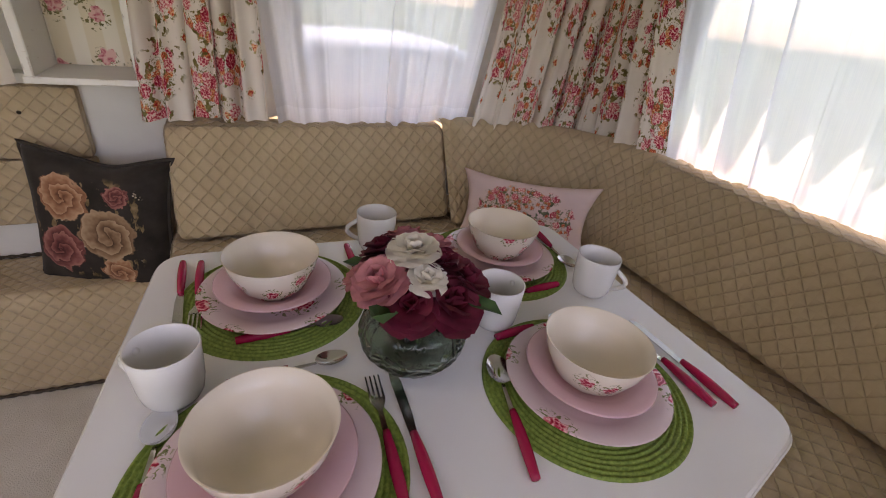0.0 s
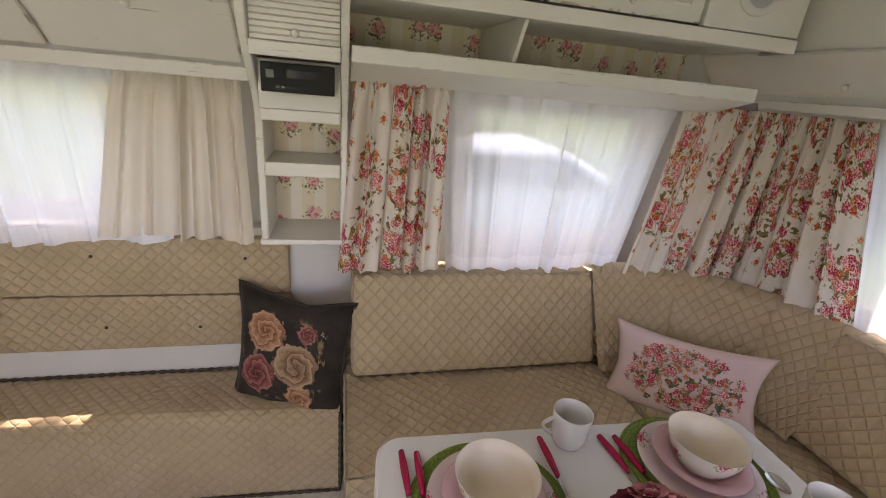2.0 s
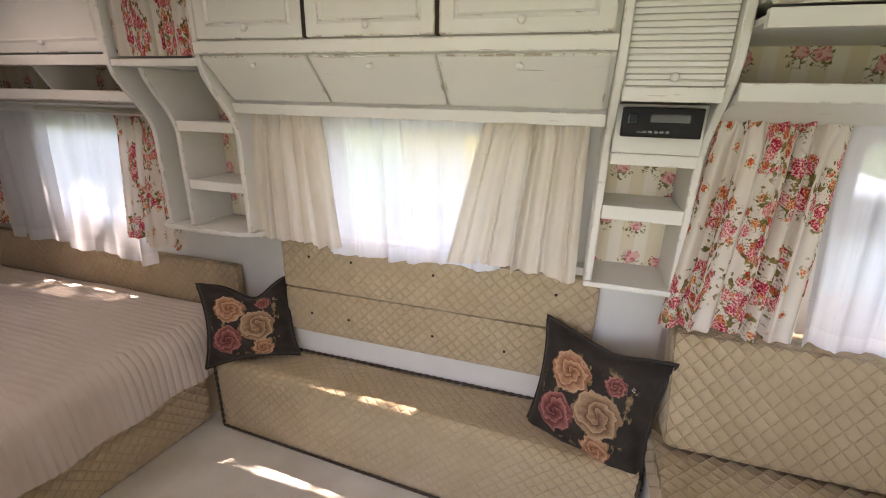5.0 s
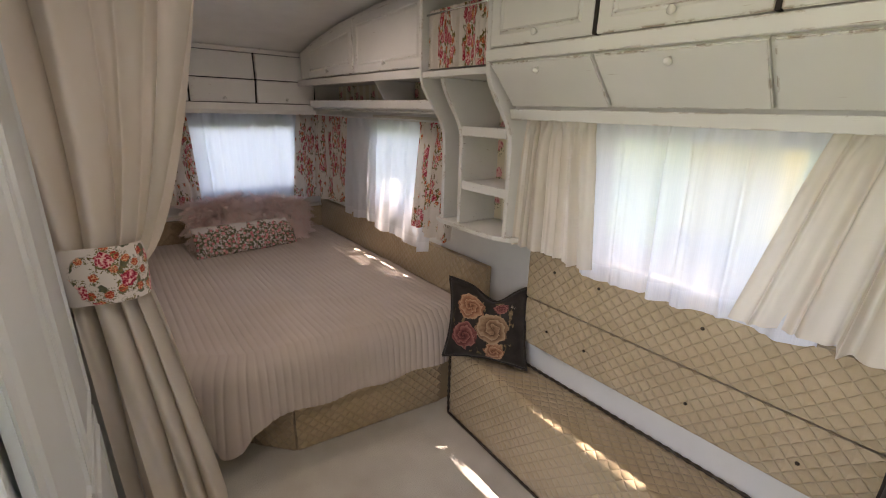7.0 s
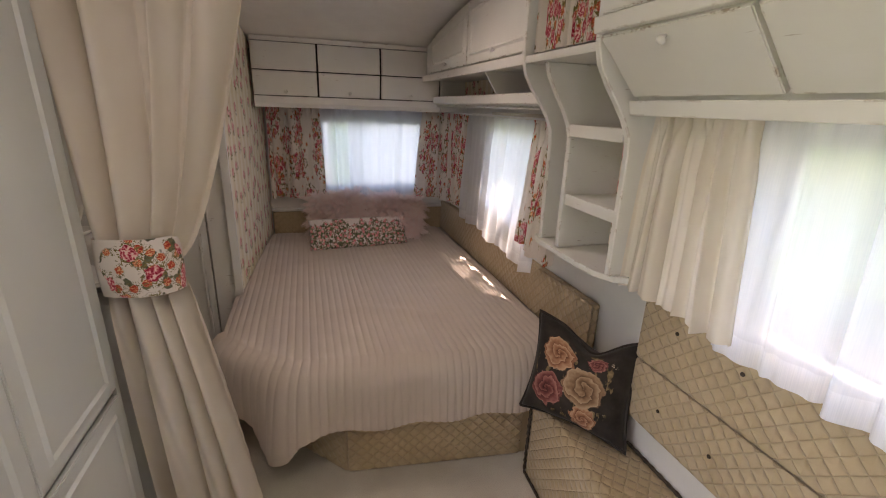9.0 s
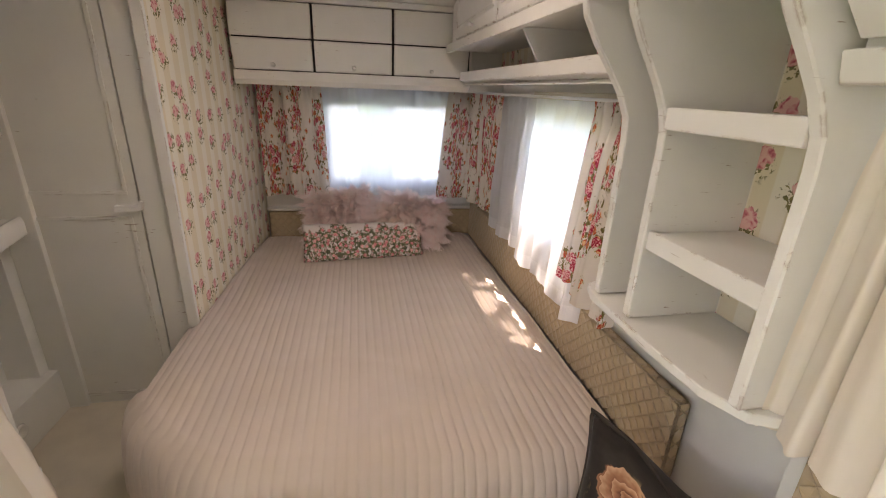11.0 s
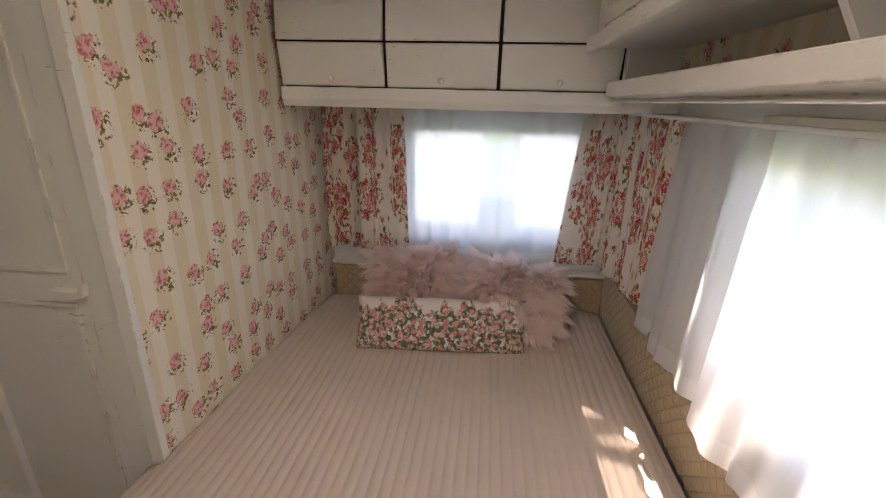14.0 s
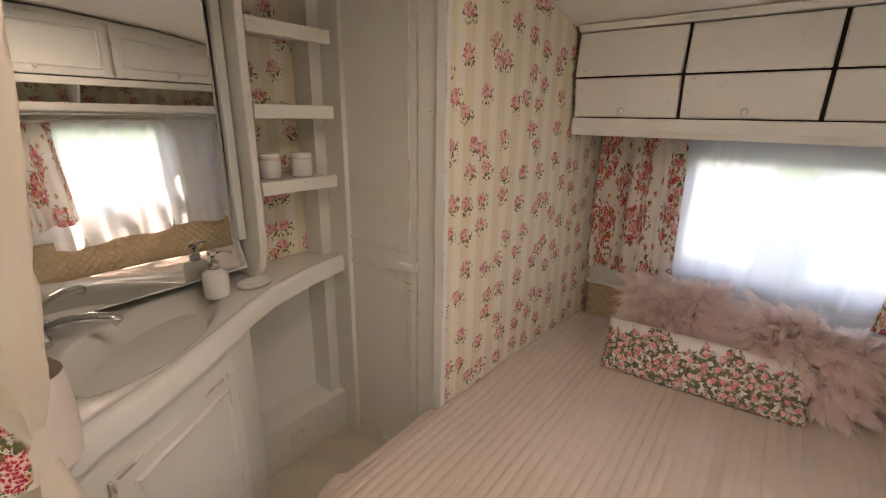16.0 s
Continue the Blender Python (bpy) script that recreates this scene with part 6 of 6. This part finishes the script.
def silk_rose(x, y, z, r, axis, material, seed, label):
    """A rose of overlapping curled petals in rings round an axis."""
    rnd = random.Random(seed)
    q = Vector(axis).normalized().to_track_quat("Z", "Y").to_matrix().to_4x4()
    m = Matrix.Translation((x, y, z)) @ q
    verts, faces = [], []
    for ring, (count, lean, size) in enumerate(((3, 8, 0.45), (4, 24, 0.62), (5, 44, 0.80), (6, 66, 0.95), (6, 84, 1.0))):
        for k in range(count):
            a0 = 2 * math.pi * (k + 0.5 * (ring % 2)) / count + rnd.uniform(-0.2, 0.2)
            ln = radians(lean + rnd.uniform(-6, 6))
            b = len(verts)
            for j in range(6):
                f = j / 5
                for i in range(7):
                    g = i / 6 * 2 - 1
                    width = 0.62 * size * r * math.sin(math.pi * (0.18 + 0.62 * f)) * g * (1.35 if ring > 1 else 1.0)
                    up = f * size * r * 1.0
                    curl = 0.16 * r * f ** 3 * (1 if ring > 1 else -0.4)
                    rad = 0.10 * r + up * math.sin(ln) + curl - 0.25 * width * width / r
                    h = up * math.cos(ln) - 0.28 * curl - 0.12 * r * ring * 0.5 + 0.03 * r * math.sin(5 * g + seed)
                    c, s = math.cos(a0), math.sin(a0)
                    verts.append(m @ Vector((rad * c - width * s, rad * s + width * c, h)))
            for j in range(5):
                for i in range(6):
                    t = b + j * 7 + i
                    faces.append((t, t + 1, t + 8, t + 7))
    raw("rose", verts, faces, material, bouquet, label)


ROSES = [(-0.085, -0.012, 0.150, 0.058, "p"), (-0.045, 0.075, 0.165, 0.05, "r"), (0.0, 0.085, 0.180, 0.050, "p"), (0.055, 0.055, 0.170, 0.052, "p"), (-0.010, 0.010, 0.195, 0.052, "w"), (0.000, -0.045, 0.160, 0.040, "w"),
         (0.045, -0.075, 0.118, 0.058, "r"), (0.095, -0.025, 0.130, 0.056, "r"), (-0.040, -0.070, 0.120, 0.050, "r"), (0.105, 0.050, 0.120, 0.046, "r"), (0.045, 0.0, 0.165, 0.045, "r"), (-0.095, 0.060, 0.120, 0.046, "p")]
for i, (dx, dy, dz, r, c) in enumerate(ROSES):
    mt, lb = {"r": (PETAL_RED, "dark red silk rose"), "p": (PETAL_PINK, "dusty pink silk rose"), "w": (PETAL_WHITE, "cream silk rose")}[c]
    dx, dy, dz, r = dx * 0.70, dy * 0.70, dz * 0.72 + 0.052, r * (0.70 if c == "r" else 0.60)
    silk_rose(vx + dx, vy + dy, TZ + dz, r, (dx * 8, dy * 8, 0.9), mt, i + 2, lb)
    tube("stem", [(vx + dx * 0.9, vy + dy * 0.9, TZ + dz - 0.02), (vx + dx * 0.25, vy + dy * 0.25, TZ + 0.10), (vx - dx * 0.3, vy - dy * 0.3, TZ + 0.02)], 0.003, LEAFGREEN, bouquet)
for i in range(4):
    a = i * 1.6 + 0.7
    L, rr = 0.06, 0.085
    bm = bmesh.new()
    c, s = math.cos(a), math.sin(a)
    pts = [(0, 0, 0), (0.02, 0.016, 0.006), (0.045, 0.013, 0.008), (L, 0, 0), (0.045, -0.013, 0.008), (0.02, -0.016, 0.006)]
    vs = [bm.verts.new((vx + rr * c * 0.8 + px * c - py * s, vy + rr * s * 0.8 + px * s + py * c, TZ + 0.135 + pz + px * (0.5 if i == 2 else -0.1))) for px, py, pz in pts]
    mid = bm.verts.new((vx + (rr * 0.8 + 0.03) * c, vy + (rr * 0.8 + 0.03) * s, TZ + 0.133))
    for k in range(6):
        bm.faces.new((vs[k], vs[(k + 1) % 6], mid))
    part("leaf", bm, LEAFGREEN, bouquet)

# ---------------- outside, seen through the windows ----------------
car = thing("parked_car", (3.6, 7.4, -0.6), "white estate car parked on the grass", "car")
prism("body", [(2.0, -0.30), (2.05, 0.25), (2.9, 0.38), (3.5, 0.82), (5.0, 0.86), (5.9, 0.42), (6.1, 0.30), (6.1, -0.30)], "y", 6.7, 8.3, CARPAINT, car, bevel=0.05)
prism("side_glass", [(3.05, 0.40), (3.52, 0.75), (4.95, 0.78), (5.6, 0.42)], "y", 6.69, 6.70, DARKGLASS, car, bevel=0)
for x in (2.8, 5.2):
    ob = lathe("tyre", [(0.18, -0.09), (0.30, -0.09), (0.31, 0.0), (0.30, 0.09), (0.18, 0.09)], TYRE, None, n=24)
    ob.data.transform(Matrix.Translation((x, 6.78, -0.30)) @ Matrix.Rotation(radians(90), 4, "X"))
    hang(ob, car)
hall = thing("neighbour_caravan", (-6.2, 3.0, -0.6), "pale grey caravan standing behind the rear window", "caravan")
box("body", -7.6, -5.2, -0.5, 3.05, -0.2, 1.75, GREYWALL, hall, bevel=0.08)
box("body", -7.6, -5.2, 3.55, 7.0, -0.2, 1.55, GREYWALL, hall, bevel=0.08)
box("chassis", -7.4, -5.4, 0.2, 6.4, -0.6, -0.2, BLACK, hall)
slide = thing("yellow_machine", (0.2, 9.0, -0.6), "yellow machine standing on the grass", "machine")
box("body", -0.6, 0.5, 8.6, 9.6, -0.1, 1.5, YELLOW, slide, bevel=0.1)
box("undercarriage", -0.7, 0.6, 8.5, 9.7, -0.6, -0.1, BLACK, slide, bevel=0.08)
van = thing("parked_van", (13.8, 2.6, -0.6), "white van parked in front of the caravan", "van")
box("body", 13.0, 15.0, 0.2, 4.6, -0.35, 1.35, CARPAINT, van, bevel=0.12)
box("windscreen", 12.985, 13.0, 0.8, 4.0, 0.55, 1.10, DARKGLASS, van)
box("chassis", 13.1, 14.9, 0.4, 4.4, -0.6, -0.35, TYRE, van)

# unseen tree added beside the caravan, whose leaves break up the sun
tree = thing("tree", (1.2, 7.6, -0.6), "broad leafy tree, unseen, added beside the caravan to dapple the sun", "tree")
tube("trunk", [(1.2, 7.6, -0.6), (1.22, 7.5, 1.2), (1.15, 7.3, 2.8), (1.1, 7.0, 4.2)], lambda f: 0.20 - 0.10 * f, plain("brown bark", (0.10, 0.07, 0.05), 0.9, vary=0.3, scale=14), tree, n=12)
rnd = random.Random(77)
for k in range(9):
    a = k * 0.75
    tube("limb", [(1.12, 7.1, 3.4 + 0.08 * k), (1.12 + 1.0 * math.cos(a), 6.5 + 0.8 * math.sin(a), 4.5), (1.12 + 2.1 * math.cos(a), 6.0 + 1.5 * math.sin(a), 5.3)], lambda f: 0.07 - 0.05 * f, bpy.data.materials["brown bark"], tree, n=7)
verts, faces = [], []
clumps = [(rnd.uniform(-1.8, 4.4), rnd.uniform(4.6, 7.4), rnd.uniform(4.3, 6.0)) for _ in range(92)]
for cx, cy, cz in clumps:
    for _ in range(42):
        c = Vector((cx + rnd.gauss(0, 0.26), cy + rnd.gauss(0, 0.26), cz + rnd.gauss(0, 0.2)))
        u = Vector((rnd.gauss(0, 1), rnd.gauss(0, 1), rnd.gauss(0, 0.5))).normalized()
        v = u.cross(Vector((rnd.gauss(0, 1), rnd.gauss(0, 1), rnd.gauss(0, 1)))).normalized()
        L, W = rnd.uniform(0.06, 0.10), rnd.uniform(0.03, 0.05)
        b = len(verts)
        verts += [c - u * L, c + v * W, c + u * L, c - v * W]
        faces.append((b, b + 1, b + 2, b + 3))
g = G("green tree leaves")
LEAF = cloth_shader(g, g.ramp(g.noise(g.coord(), 3, 3), [(0.3, (0.05, 0.10, 0.02)), (0.7, (0.11, 0.18, 0.04))]), 0.4, g.bump(g.noise(g.coord(), 40, 2), 0.1, 0.004))
tagged(raw("crown", verts, faces, LEAF, tree, "crown of small green leaves", False), kind="stuff")
